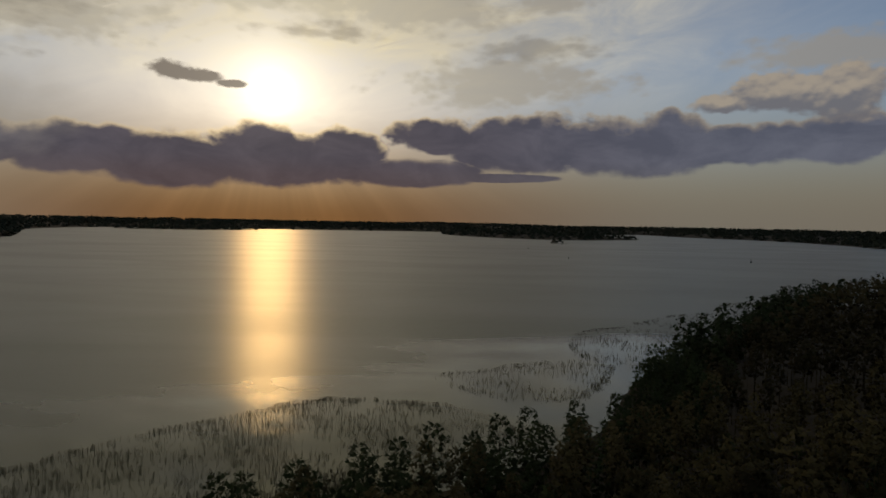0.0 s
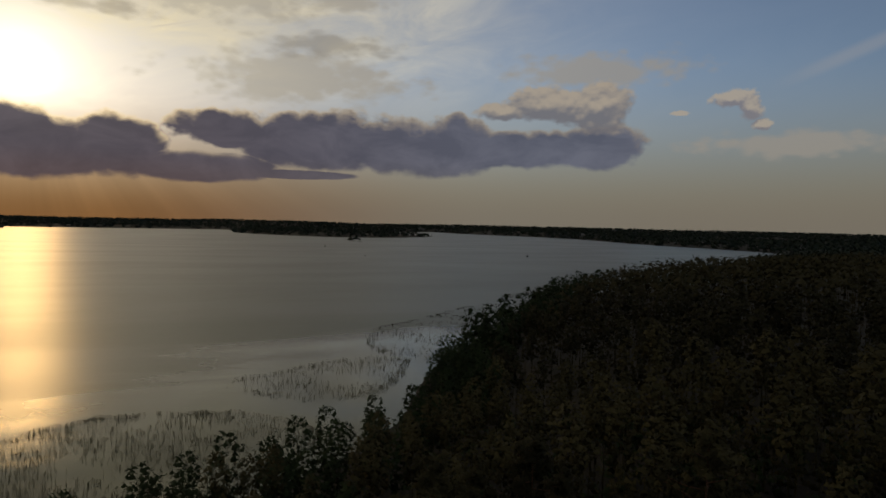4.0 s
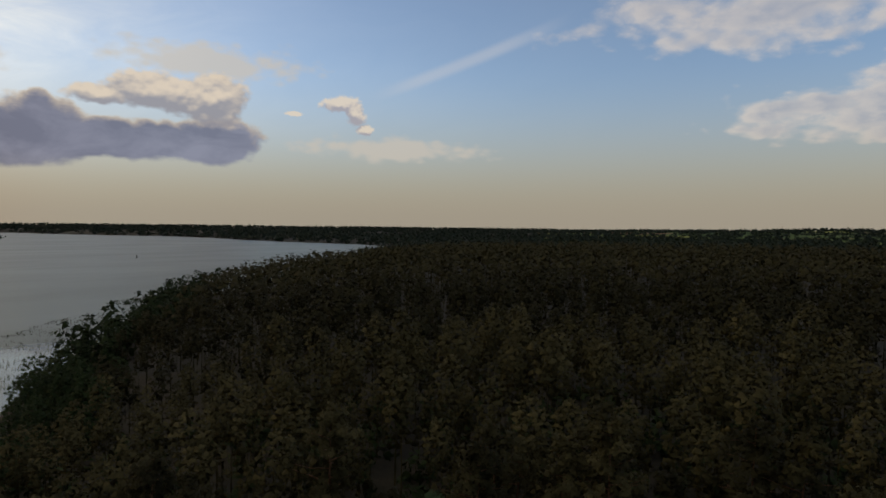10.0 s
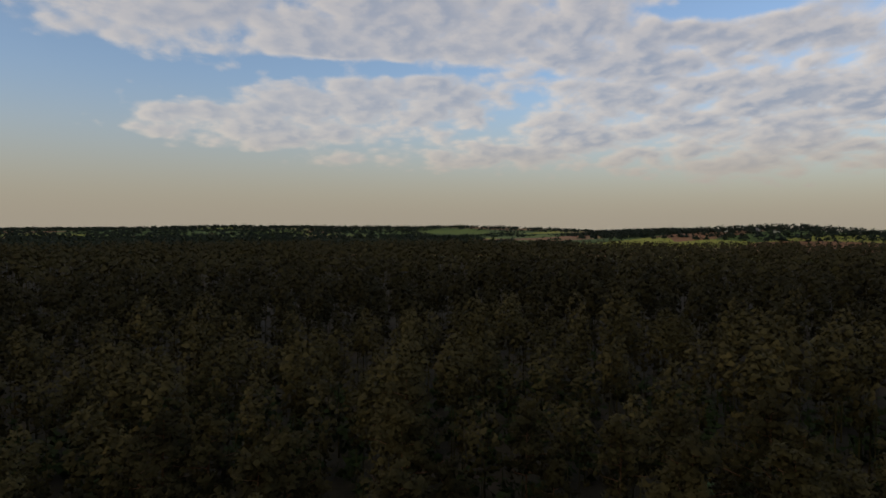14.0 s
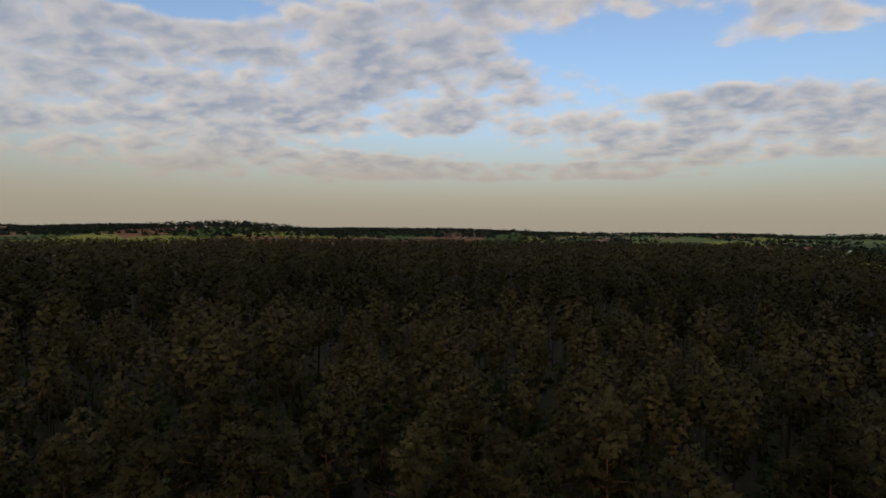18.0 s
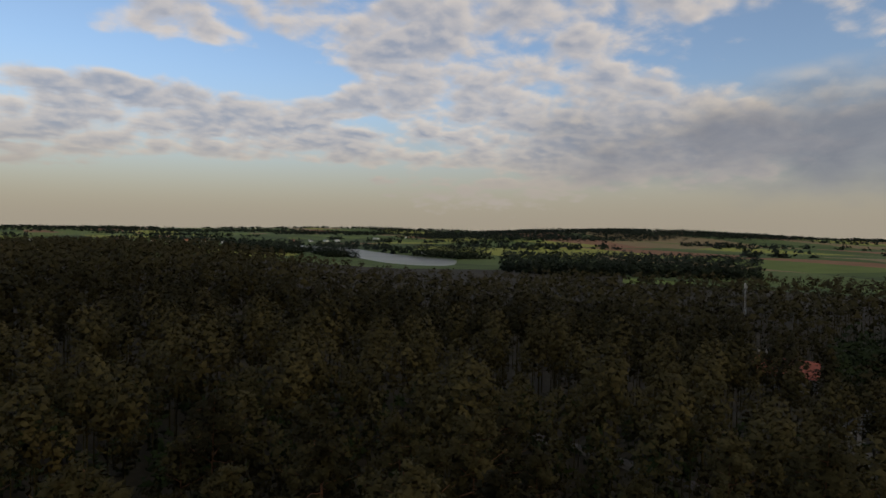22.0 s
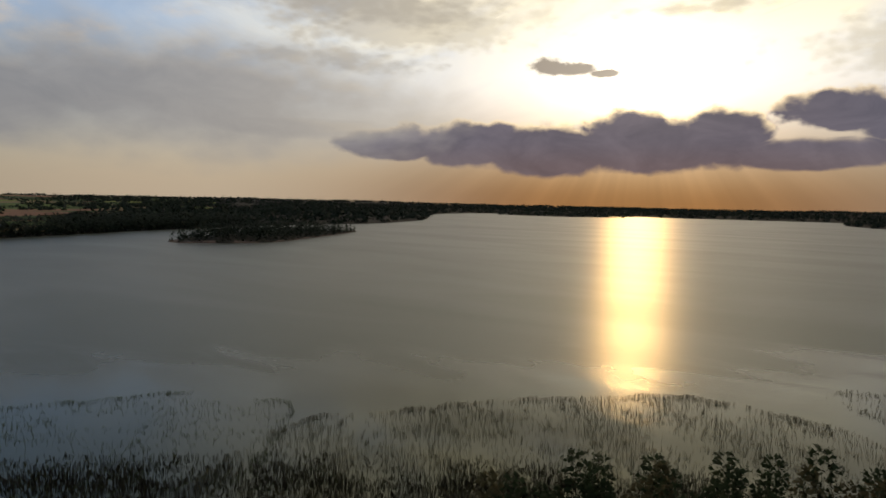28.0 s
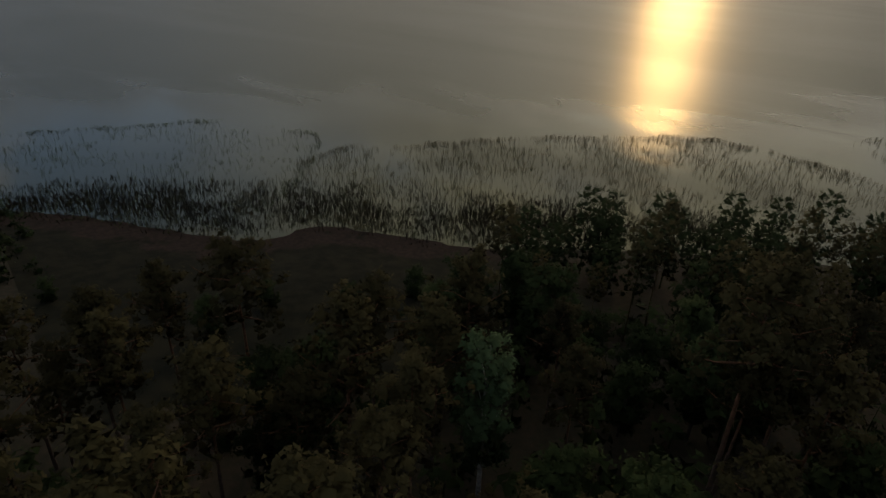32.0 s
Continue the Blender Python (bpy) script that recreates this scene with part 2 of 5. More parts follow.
    puff = g.noise(g.vec(g.m("MULTIPLY", east, 0.20), g.m("MULTIPLY", north, 0.20), g.m("MULTIPLY", el, 0.42)), 1.0, 6.0, 0.6, 0.5)
    core = g.mix(g.line(puff, 0.38, 0.66, 0.0, 0.75), core, g.mix(1.0, core, (1.6, 1.55, 1.45), "MULTIPLY"))
    core = g.mix(g.m("SUBTRACT", 1.0, g.step(el, 3.0, 6.0)), core, g.mix(0.2, core, haze_col))
    sky = g.mix(g.m("MULTIPLY", body, 0.97), sky, g.mix(rim, core, rim_col))
    loose = heap(((-24.2, 12.3, 2.2, 0.75), (-21.8, 12.0, 2.2, 0.6), (-19.2, 11.6, 1.6, 0.35)), 0.0, 0.4, 2.0, 1.6)
    sky = g.mix(g.m("MULTIPLY", g.step(loose, 0.0, 0.55), 0.85), sky, (0.30, 0.24, 0.19))
    # the towering end of the bank, lit from behind its shoulder
    tower = ((28.5, 10.9, 4.6, 1.6), (33.0, 10.6, 3.2, 2.2), (24.5, 10.3, 2.6, 0.9))
    t0, t1 = heap(tower, 0.0, 0.30, 1.7, 1.5), heap(tower, 0.6, 0.30, 1.7, 1.5)
    sky = g.mix(g.m("MULTIPLY", g.step(t0, 0.0, 0.35), 0.9), sky, g.mix(g.step(g.m("SUBTRACT", t0, t1), -0.3, 0.5), (0.30, 0.29, 0.32), (0.74, 0.62, 0.48)))

    # the grey shelf in the west, with a soft foot
    shelf = ((281, 8.0, 38, 4.6), (-79, 8.0, 38, 4.6), (300, 8.6, 24, 4.8), (-60, 8.6, 24, 4.8), (252, 8.0, 34, 4.6), (-108, 8.0, 34, 4.6), (-54, 9.6, 12, 2.6), (306, 9.6, 12, 2.6), (-49, 6.5, 12, 1.4), (311, 6.5, 12, 1.4))
    w0, w1 = heap(shelf, 0.0, 0.09, 1.5), heap(shelf, 0.9, 0.09, 1.5)
    wbody = g.step(w0, -0.35, 0.75)
    wrim = g.m("MULTIPLY", g.step(g.m("SUBTRACT", w0, w1), 0.0, 0.4), g.m("SUBTRACT", 1.0, g.step(w0, 0.15, 0.85)))
    wcore = g.mix(g.line(puff, 0.3, 0.7), (0.170, 0.187, 0.232), (0.245, 0.255, 0.288))
    wcore = g.mix(g.m("EXPONENT", g.m("DIVIDE", off, -22.0)), wcore, (1.2, 1.02, 0.76))
    sky = g.mix(g.m("MULTIPLY", wbody, 0.9), sky, g.mix(wrim, wcore, g.mix(near_sun, (0.60, 0.52, 0.42), (1.6, 1.35, 0.95))))
    # the single puffs
    single = ((43.9, 10.9, 1.7, 0.8), (45.3, 10.2, 1.1, 1.2), (46.3, 8.7, 0.9, 0.5), (39.8, 9.9, 0.9, 0.25))
    s0, s1 = heap(single, 0.0, 0.55, 1.9, 1.2), heap(single, 0.5, 0.55, 1.9, 1.2)
    sky = g.mix(g.m("MULTIPLY", g.step(s0, 0.0, 0.45), 0.85), sky, g.mix(g.step(g.m("SUBTRACT", s0, s1), -0.3, 0.5), (0.38, 0.35, 0.38), (0.76, 0.65, 0.52)))
    lone = ((278.5, 12.4, 5.0, 0.9),)
    l0, l1 = heap(lone, 0.0, 0.45, 2.0, 1.6), heap(lone, 0.4, 0.45, 2.0, 1.6)
    sky = g.mix(g.m("MULTIPLY", g.step(l0, 0.0, 0.4), 0.8), sky, g.mix(g.step(g.m("SUBTRACT", l0, l1), -0.1, 0.3), (0.36, 0.35, 0.38), (0.72, 0.64, 0.53)))

    back = g.node("ShaderNodeBackground")
    g.put(back.inputs[0], sky)
    back.inputs[1].default_value = 1.0
    out = g.node("ShaderNodeOutputWorld")
    g.links.new(back.outputs[0], out.inputs[0])


make_sky()

# ---------------------------------------------------------------- materials
def material(name, rough=0.8, metal=0.0, spec=0.3):
    m = bpy.data.materials.new(name)
    m.use_nodes = True
    g = Graph(m.node_tree)
    b = m.node_tree.nodes["Principled BSDF"]
    b.inputs["Roughness"].default_value, b.inputs["Metallic"].default_value = rough, metal
    b.inputs["Specular IOR Level"].default_value = spec
    return m, g, b


def bump(g, b, height, strength=0.4, distance=0.05):
    n = g.node("ShaderNodeBump")
    n.inputs["Strength"].default_value, n.inputs["Distance"].default_value = strength, distance
    g.put(n.inputs["Height"], height)
    g.put(b.inputs["Normal"], n.outputs[0])


def place(g):
    return g.node("ShaderNodeNewGeometry").outputs["Position"]


def mottled(name, colours, scale, fine, rough=0.85, relief=0.0, spec=0.25):
    """A surface whose colour wanders at two scales."""
    m, g, b = material(name, rough, spec=spec)
    p = place(g)
    f = g.m("ADD", g.m("MULTIPLY", g.noise(p, scale, 4.0, 0.55, 0.3), 0.6), g.m("MULTIPLY", g.noise(p, fine, 5.0, 0.6), 0.4))
    n = len(colours)
    g.put(b.inputs["Base Color"], g.ramp(f, [(0.39 + 0.22 * k / (n - 1), c) for k, c in enumerate(colours)]))
    if relief:
        bump(g, b, g.noise(p, fine, 5.0, 0.65), 0.6, relief)
    return m


def foliage(name, dark, light, tip):
    """Leaves or needles: each one a little different, and each tree too."""
    m, g, b = material(name, 0.75, spec=0.04)
    geo = g.node("ShaderNodeNewGeometry")
    one = geo.outputs["Random Per Island"]
    tree = g.node("ShaderNodeObjectInfo").outputs["Random"]
    stand = g.noise(geo.outputs["Position"], 0.17, 2.0, 0.6)
    tuft = g.noise(geo.outputs["Position"], 0.9, 2.0, 0.5)
    f = g.m("ADD", g.m("MULTIPLY", tree, 0.45), g.m("ADD", g.m("MULTIPLY", g.line(stand, 0.3, 0.7), 0.35), g.m("ADD", g.m("MULTIPLY", g.line(tuft, 0.3, 0.7), 0.12), g.m("MULTIPLY", one, 0.08))))
    c = g.ramp(f, [(0.15, dark), (0.6, light), (0.95, tip)])
    g.put(b.inputs["Base Color"], c)
    return m


def make_water():
    m, g, b = material("lake_water", 0.07, spec=0.5)
    b.inputs["IOR"].default_value = 1.34
    p = place(g)
    b.inputs["Base Color"].default_value = (0.024, 0.030, 0.012, 1)
    b.inputs["Specular Tint"].default_value = (0.94, 1.0, 0.61, 1)
    # calm slicks between ruffled water
    stretch = g.node("ShaderNodeMapping")
    g.put(stretch.inputs["Vector"], p)
    stretch.inputs["Rotation"].default_value = (0, 0, radians(-25))
    stretch.inputs["Scale"].default_value = (0.35, 1.0, 1.0)
    calm = g.step(g.noise(stretch.outputs[0], 0.012, 4.0, 0.55, 0.6), 0.30, 0.72)
    # the belt in the lee of the shore lies smooth, the open lake is ruffled
    lee = g.node("ShaderNodeAttribute")
    lee.attribute_name = "shore_distance"
    drift = g.m("ADD", lee.outputs["Fac"], g.line(g.noise(stretch.outputs[0], 0.03, 4.0, 0.6, 0.5), 0.2, 0.8, -45.0, 45.0))
    open_lake = g.step(drift, 25.0, 110.0)
    g.put(b.inputs["Roughness"], g.m("ADD", 0.055, g.m("MULTIPLY", open_lake, g.line(calm, 0.0, 1.0, 0.25, 0.29))))
    ripples = g.m("ADD", g.noise(stretch.outputs[0], 0.9, 3.0, 0.55, 0.2), g.m("MULTIPLY", g.noise(p, 2.6, 2.0, 0.5), 0.4))
    n = g.node("ShaderNodeBump")
    g.put(n.inputs["Strength"], g.m("ADD", 0.03, g.m("MULTIPLY", open_lake, g.line(calm, 0.0, 1.0, 0.08, 0.28))))
    n.inputs["Distance"].default_value = 0.12
    g.put(n.inputs["Height"], ripples)
    g.put(b.inputs["Normal"], n.outputs[0])
    return m


def make_fields():
    """Farmland: a patchwork of crops with furrows."""
    m, g, b = material("farmland", 0.9, spec=0.1)
    p = place(g)
    warp = g.node("ShaderNodeMapping")
    g.put(warp.inputs["Vector"], p)
    warp.inputs["Rotation"].default_value = (0, 0, radians(24))
    warp.inputs["Scale"].default_value = (1.0, 0.45, 0.0)
    v = g.node("ShaderNodeTexVoronoi")
    g.put(v.inputs["Vector"], warp.outputs[0])
    v.inputs["Scale"].default_value = 0.0055
    pick = g.node("ShaderNodeSeparateColor")
    g.put(pick.inputs[0], v.outputs["Color"])
    crop = g.ramp(pick.outputs[0], [(0.0, (0.07, 0.105, 0.03)), (0.22, (0.12, 0.16, 0.04)), (0.36, (0.25, 0.26, 0.055)), (0.50, (0.09, 0.125, 0.04)), (0.64, (0.23, 0.12, 0.07)), (0.76, (0.22, 0.165, 0.085)), (0.88, (0.06, 0.085, 0.03))])
    crop.node.color_ramp.interpolation = "CONSTANT"
    grain = g.noise(p, 0.02, 6.0, 0.6)
    g.put(b.inputs["Base Color"], g.mix(g.line(grain, 0.3, 0.7, 0.0, 0.55), crop, g.mix(1.0, crop, (0.5, 0.55, 0.5), "MULTIPLY")))
    return m


WATER = make_water()
FIELDS = make_fields()
# the deep shade under the trees is painted into this near-black ground colour
SHADED_FLOOR = mottled("shaded_forest_floor", [(0.010, 0.008, 0.005), (0.018, 0.016, 0.008), (0.032, 0.024, 0.014)], 0.08, 1.3, 0.95, 0.08)
SAND = mottled("wet_sand", [(0.06, 0.04, 0.03), (0.11, 0.075, 0.055), (0.19, 0.135, 0.10)], 0.12, 1.7, 0.9, 0.04)


def make_shore():
    """Bare sand along the water that gives way to rough grass."""
    m, g, b = material("shore_sand_and_grass", 0.95, spec=0.1)
    p = place(g)
    sep = g.node("ShaderNodeSeparateXYZ")
    g.put(sep.inputs[0], p)
    patch = g.noise(p, 0.16, 5.0, 0.6, 0.6)
    fine = g.noise(p, 1.5, 5.0, 0.65)
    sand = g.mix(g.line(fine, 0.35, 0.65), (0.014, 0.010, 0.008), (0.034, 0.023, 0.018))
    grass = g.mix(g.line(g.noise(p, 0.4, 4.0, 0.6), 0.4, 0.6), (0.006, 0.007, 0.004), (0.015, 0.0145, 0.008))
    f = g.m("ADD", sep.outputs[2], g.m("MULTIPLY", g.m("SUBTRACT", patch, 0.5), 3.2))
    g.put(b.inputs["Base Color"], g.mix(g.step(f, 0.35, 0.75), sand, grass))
    bump(g, b, fine, 0.6, 0.08)
    return m


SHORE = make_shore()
MUD = mottled("lake_bed", [(0.03, 0.028, 0.02), (0.06, 0.055, 0.035)], 0.1, 1.0, 0.9)


def make_marsh():
    """Flat marsh: bare peat by the water, golden reed behind it, green sedge farther in."""
    m, g, b = material("marsh", 0.95, spec=0.1)
    p = place(g)
    d = g.node("ShaderNodeAttribute")
    d.attribute_name = "shore_distance"
    patch, fine = g.noise(p, 0.035, 5.0, 0.6, 0.8), g.noise(p, 0.5, 6.0, 0.65)
    f = g.m("ADD", d.outputs["Fac"], g.line(patch, 0.25, 0.75, -14.0, 14.0))
    peat = g.mix(g.line(fine, 0.35, 0.65), (0.060, 0.046, 0.026), (0.125, 0.085, 0.052))
    gold = g.mix(g.line(fine, 0.35, 0.65), (0.085, 0.080, 0.022), (0.185, 0.145, 0.050))
    sedge = g.mix(g.line(fine, 0.35, 0.65), (0.030, 0.048, 0.014), (0.085, 0.095, 0.028))
    meadow = g.mix(g.step(g.noise(p, 0.018, 5.0, 0.6, 1.0), 0.46, 0.56), sedge, gold)
    g.put(b.inputs["Base Color"], g.mix(g.step(f, 30.0, 38.0), g.mix(g.step(f, 17.0, 25.0), peat, gold), meadow))
    bump(g, b, fine, 0.7, 0.15)
    return m


MARSHLAND = make_marsh()
NEEDLES = foliage("pine_needles", (0.0135, 0.0123, 0.0056), (0.0382, 0.0334, 0.0133), (0.0778, 0.0648, 0.0258))
LEAVES = foliage("broad_leaves", (0.0099, 0.0149, 0.0057), (0.0215, 0.0330, 0.0115), (0.0429, 0.0594, 0.0206))
BIRCHLEAF = foliage("birch_leaves", (0.020, 0.036, 0.017), (0.036, 0.062, 0.027), (0.062, 0.092, 0.042))
# far trees: distance haze mixed into the leaf colour, greyer and bluer than broad_leaves
HAZED_LEAVES = foliage("hazed_distant_leaves", (0.014, 0.020, 0.015), (0.022, 0.030, 0.020), (0.036, 0.044, 0.026))
REED = foliage("reed_stems", (0.035, 0.034, 0.016), (0.085, 0.072, 0.036), (0.16, 0.125, 0.065))
SEDGE_BROWN = foliage("brown_sedge", (0.014, 0.011, 0.007), (0.034, 0.025, 0.015), (0.064, 0.046, 0.026))
REED_GREEN = foliage("green_reed", (0.05, 0.062, 0.026), (0.095, 0.112, 0.048), (0.16, 0.165, 0.08))
REED_PALE = foliage("pale_green_reed", (0.055, 0.075, 0.030), (0.090, 0.115, 0.046), (0.13, 0.15, 0.068))
REED_GOLD = foliage("dry_reed", (0.13, 0.11, 0.035), (0.22, 0.17, 0.06), (0.30, 0.23, 0.09))


def make_bark(name, low, high, split):
    """Bark that changes from the rough foot to the thin-skinned upper stem."""
    m, g, b = material(name, 0.85, spec=0.15)
    tc = g.node("ShaderNodeTexCoord").outputs["Object"]
    sep = g.node("ShaderNodeSeparateXYZ")
    g.put(sep.inputs[0], tc)
    grain = g.noise(tc, 2.4, 5.0, 0.65, 0.5)
    f = g.m("ADD", g.step(sep.outputs[2], split - 3.0, split + 3.0), g.line(grain, 0.3, 0.7, -0.3, 0.3), clamp=True)
    c = g.mix(f, low, high)
    g.put(b.inputs["Base Color"], g.mix(g.line(grain, 0.35, 0.65), g.mix(1.0, c, (0.5, 0.5, 0.5), "MULTIPLY"), c))
    bump(g, b, grain, 0.7, 0.04)
    return m


PINE_BARK = make_bark("pine_bark", (0.10, 0.075, 0.06), (0.16, 0.082, 0.045), 9.0)
ALDER_BARK = make_bark("grey_bark", (0.07, 0.06, 0.05), (0.13, 0.11, 0.09), 6.0)
BIRCH_BARK = make_bark("birch_bark", (0.25, 0.23, 0.2), (0.55, 0.53, 0.48), 3.0)


# ---------------------------------------------------------------- plan
def rounded(points, n=6):
    """A closed outline drawn smoothly through its corners."""
    p = np.array(points, float)
    t = np.linspace(0, 1, n, endpoint=False)[:, None]
    a, b, c, d = np.roll(p, 1, 0), p, np.roll(p, -1, 0), np.roll(p, -2, 0)
    out = []
    for i in range(len(p)):
        out.append(0.5 * (2 * b[i] + (c[i] - a[i]) * t + (2 * a[i] - 5 * b[i] + 4 * c[i] - d[i]) * t**2 + (3 * b[i] - a[i] - 3 * c[i] + d[i]) * t**3))
    return np.concatenate(out)


def signed(poly, x, y):
    """Metres to an outline, positive inside it."""
    x, y = np.asarray(x, float).ravel(), np.asarray(y, float).ravel()
    best, inside = np.full(x.shape, 1e18), np.zeros(x.shape, bool)
    for (ax, ay), (bx, by) in zip(poly, np.roll(poly, -1, 0)):
        ex, ey = bx - ax, by - ay
        t = np.clip(((x - ax) * ex + (y - ay) * ey) / (ex * ex + ey * ey + 1e-9), 0, 1)
        best = np.minimum(best, (x - ax - t * ex) ** 2 + (y - ay - t * ey) ** 2)
        if ay != by:
            inside ^= ((ay > y) != (by > y)) & (x < (bx - ax) * (y - ay) / (by - ay) + ax)
    return np.where(inside, 1, -1) * np.sqrt(best)


# the lake's outline: the far shore from the west round to the north-east, then back along the wooded near shore
FAR_SHORE = ((-604, -212), (-659, -84), (-695, 60), (-728, 150), (-778, 332), (-830, 500), (-868, 760), (-850, 990), (-890, 1173), (-1000, 1420), (-1358, 2000), (-1420, 2500), (-1150, 2720), (-778, 2760), (-300, 2830), (-11, 2840),
             (20, 2260), (302, 1850), (662, 2062), (560, 2500), (860, 3000), (1010, 3020), (1045, 2640), (1222, 2114), (1126, 1469), (1118, 1044), (900, 720))
NEAR_SHORE = ((600, 545), (420, 455), (262, 392), (200, 362), (150, 300), (104, 246), (62, 190), (36, 140), (4, 112), (-22, 97), (-47, 78), (-72, 67), (-80, 54), (-118, 36), (-127, 12), (-146, -8), (-163, -31), (-182, -45),
              (-206, -58), (-211, -47), (-204, -33), (-215, -22), (-240, -11), (-283, -7), (-340, -25), (-420, -62), (-501, -113), (-548, -176), (-576, -202))
LAKE = rounded(FAR_SHORE + NEAR_SHORE)
ISLAND = rounded(((-606, 384), (-556, 428), (-545, 480), (-574, 560), (-640, 715), (-665, 738), (-688, 690), (-690, 560), (-660, 440)))
ISLET = rounded(((264, 1500), (288, 1494), (314, 1508), (300, 1524), (276, 1518)))
STRIP = rounded(((-1250, 2330), (-1000, 2300), (-800, 2460), (-770, 2540), (-900, 2560), (-1200, 2480)))
SOUTH_LAKE = rounded(((-394, -1680), (-511, -1530), (-490, -1200), (-485, -1040), (-500, -900), (-470, -820), (-400, -730), (-350, -800), (-360, -1000), (-350, -1250), (-310, -1450), (-290, -1600)))


def land(x, y):
    """Metres inland; negative on the water."""
    x, y = np.asarray(x, float).ravel(), np.asarray(y, float).ravel()
    wet = np.maximum(signed(LAKE, x, y), signed(SOUTH_LAKE, x, y))
    dry = np.maximum(np.maximum(signed(ISLAND, x, y), signed(ISLET, x, y)), signed(STRIP, x, y))
    return np.maximum(-wet, dry)


def ease(v, lo, hi):
    t = np.clip((np.asarray(v, float) - lo) / (hi - lo), 0, 1)
    return t * t * (3 - 2 * t)


def swell(x, y, size, seed=0.0):
    """Gentle relief, about -1 to 1."""
    a, b = x / size, y / size
    return (np.sin(a * 1.7 + 1.3 * np.sin(b * 1.1 + seed) + seed) + np.sin(b * 2.1 + 1.1 * np.sin(a * 1.6 - seed) + 2 * seed) + np.sin((a + b) * 1.3 + 0.7 * seed)) / 3


# far hills: degrees, metres away, metres high, half widths across and along
HILLS = ((89, 3300, 32, 900, 500), (75, 4300, 6, 1200, 400), (135, 1750, 40, 400, 260), (128, 2600, 26, 500, 400), (161.3, 1950, 34, 90, 120), (152, 2700, 25, 700, 400), (228, 3000, 42, 600, 500),
         (217, 2500, 22, 500, 400), (262, 3600, 26, 900, 500), (285, 3900, 22, 900, 400), (110, 3600, 26, 800, 400), (310, 4300, 14, 1500, 400), (0, 4300, 8, 1800, 500), (40, 4200, 4, 1500, 500), (200, 4400, 22, 1200, 300))


def ground_at(x, y, d=None):
    x, y = np.asarray(x, float).ravel(), np.asarray(y, float).ravel()
    d = land(x, y) if d is None else d
    r, az = np.hypot(x, y), np.degrees(np.arctan2(x, y)) % 360
    west = ease(az, 186, 206) * (1 - ease(az, 290, 300)) * ease(r, 120, 220)
    rise = 16.5 * (1 - np.exp(-np.maximum(d - 6, 0) / 85)) * (1 - 0.72 * west)
    keep = 1 - ease(r, 650, 1000)
    far = 5 + 6 * swell(x, y, 420, 1.0) + 3 * swell(x, y, 150, 2.0) + 16 * ease(r, 2000, 4700)
    for a, dist, high, across, along in HILLS:
        ux, uy = math.sin(radians(a)), math.cos(radians(a))
        u, v = (x * uy - y * ux) / across, (x * ux + y * uy - dist) / along
        far = far + high * np.exp(-u * u - v * v)
    far = np.maximum(far, 1.5) * ease(d, 0, 160)
    rough = 0.5 * swell(x, y, 14, 3.0) * ease(d, 4, 30) * keep
    z = 0.05 + 0.055 * np.clip(d, 0, 14) + rise * keep + far * (1 - keep) + rough
    return np.where(d < 0, np.maximum(d * 0.05, -2.5), z)


def mesh_from(name, verts, faces, mats, slots=None, smooth=True, normals=None):
    """A mesh from arrays; all faces have as many corners."""
    me = bpy.data.meshes.new(name)
    verts, faces = np.asarray(verts, np.float32), np.asarray(faces, np.int32)
    n, k = faces.shape
    me.vertices.add(len(verts))
    me.vertices.foreach_set("co", verts.ravel())
    me.loops.add(n * k)
    me.loops.foreach_set("vertex_index", faces.ravel())
    me.polygons.add(n)
    me.polygons.foreach_set("loop_start", np.arange(0, n * k, k, dtype=np.int32))
    me.polygons.foreach_set("use_smooth", np.full(n, smooth))
    for m in mats:
        me.materials.append(m)
    if slots is not None:
        me.polygons.foreach_set("material_index", np.asarray(slots, np.int32))
    if normals is not None:
        me.attributes.new("custom_normal", "FLOAT_VECTOR", "POINT").data.foreach_set("vector", np.asarray(normals, np.float32).ravel())
    me.update(calc_edges=True)
    return me


def polar(radii, count):
    a = np.linspace(0, 2 * math.pi, count, endpoint=False)
    x, y = np.outer(radii, np.sin(a)), np.outer(radii, np.cos(a))
    i, j = np.meshgrid(np.arange(len(radii) - 1), np.arange(count), indexing="ij")
    k = (j + 1) % count
    quads = np.stack([i * count + j, (i + 1) * count + j, (i + 1) * count + k, i * count + k], -1).reshape(-1, 4)
    return x.ravel(), y.ravel(), quads[:, ::-1]


RADII = np.concatenate([[0.3], np.geomspace(6, 150, 60), np.geomspace(153, 700, 90), np.geomspace(715, 4950, 110)])
gx, gy, quads = polar(RADII, 480)
gd = land(gx, gy)
gz = ground_at(gx, gy, gd)
cx, cy, cd = gx[quads].mean(1), gy[quads].mean(1), gd[quads].mean(1)
cr, ca = np.hypot(cx, cy), np.degrees(np.arctan2(cx, cy)) % 360
CLEARING = rounded(((-36, 66), (-58, 69), (-80, 55), (-116, 37), (-130, 12), (-148, -8), (-140, -20), (-112, -14), (-84, 2), (-60, 20), (-44, 36), (-34, 52)))
MARSH = rounded(((-204, -33), (-215, -22), (-240, -11), (-283, -7), (-340, -25), (-420, -62), (-501, -113), (-545, -180), (-500, -160), (-420, -120), (-334, -88), (-263, -69), (-213, -57)))
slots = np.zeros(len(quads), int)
slots[((cr > 700) & (ca > 62) & (ca < 306)) | ((ca > 225) & (ca < 305) & (cr > 560))] = 1
slots[(cr > 330) & (cr < 1300) & (cd < 55) & (ca > 225)] = 0
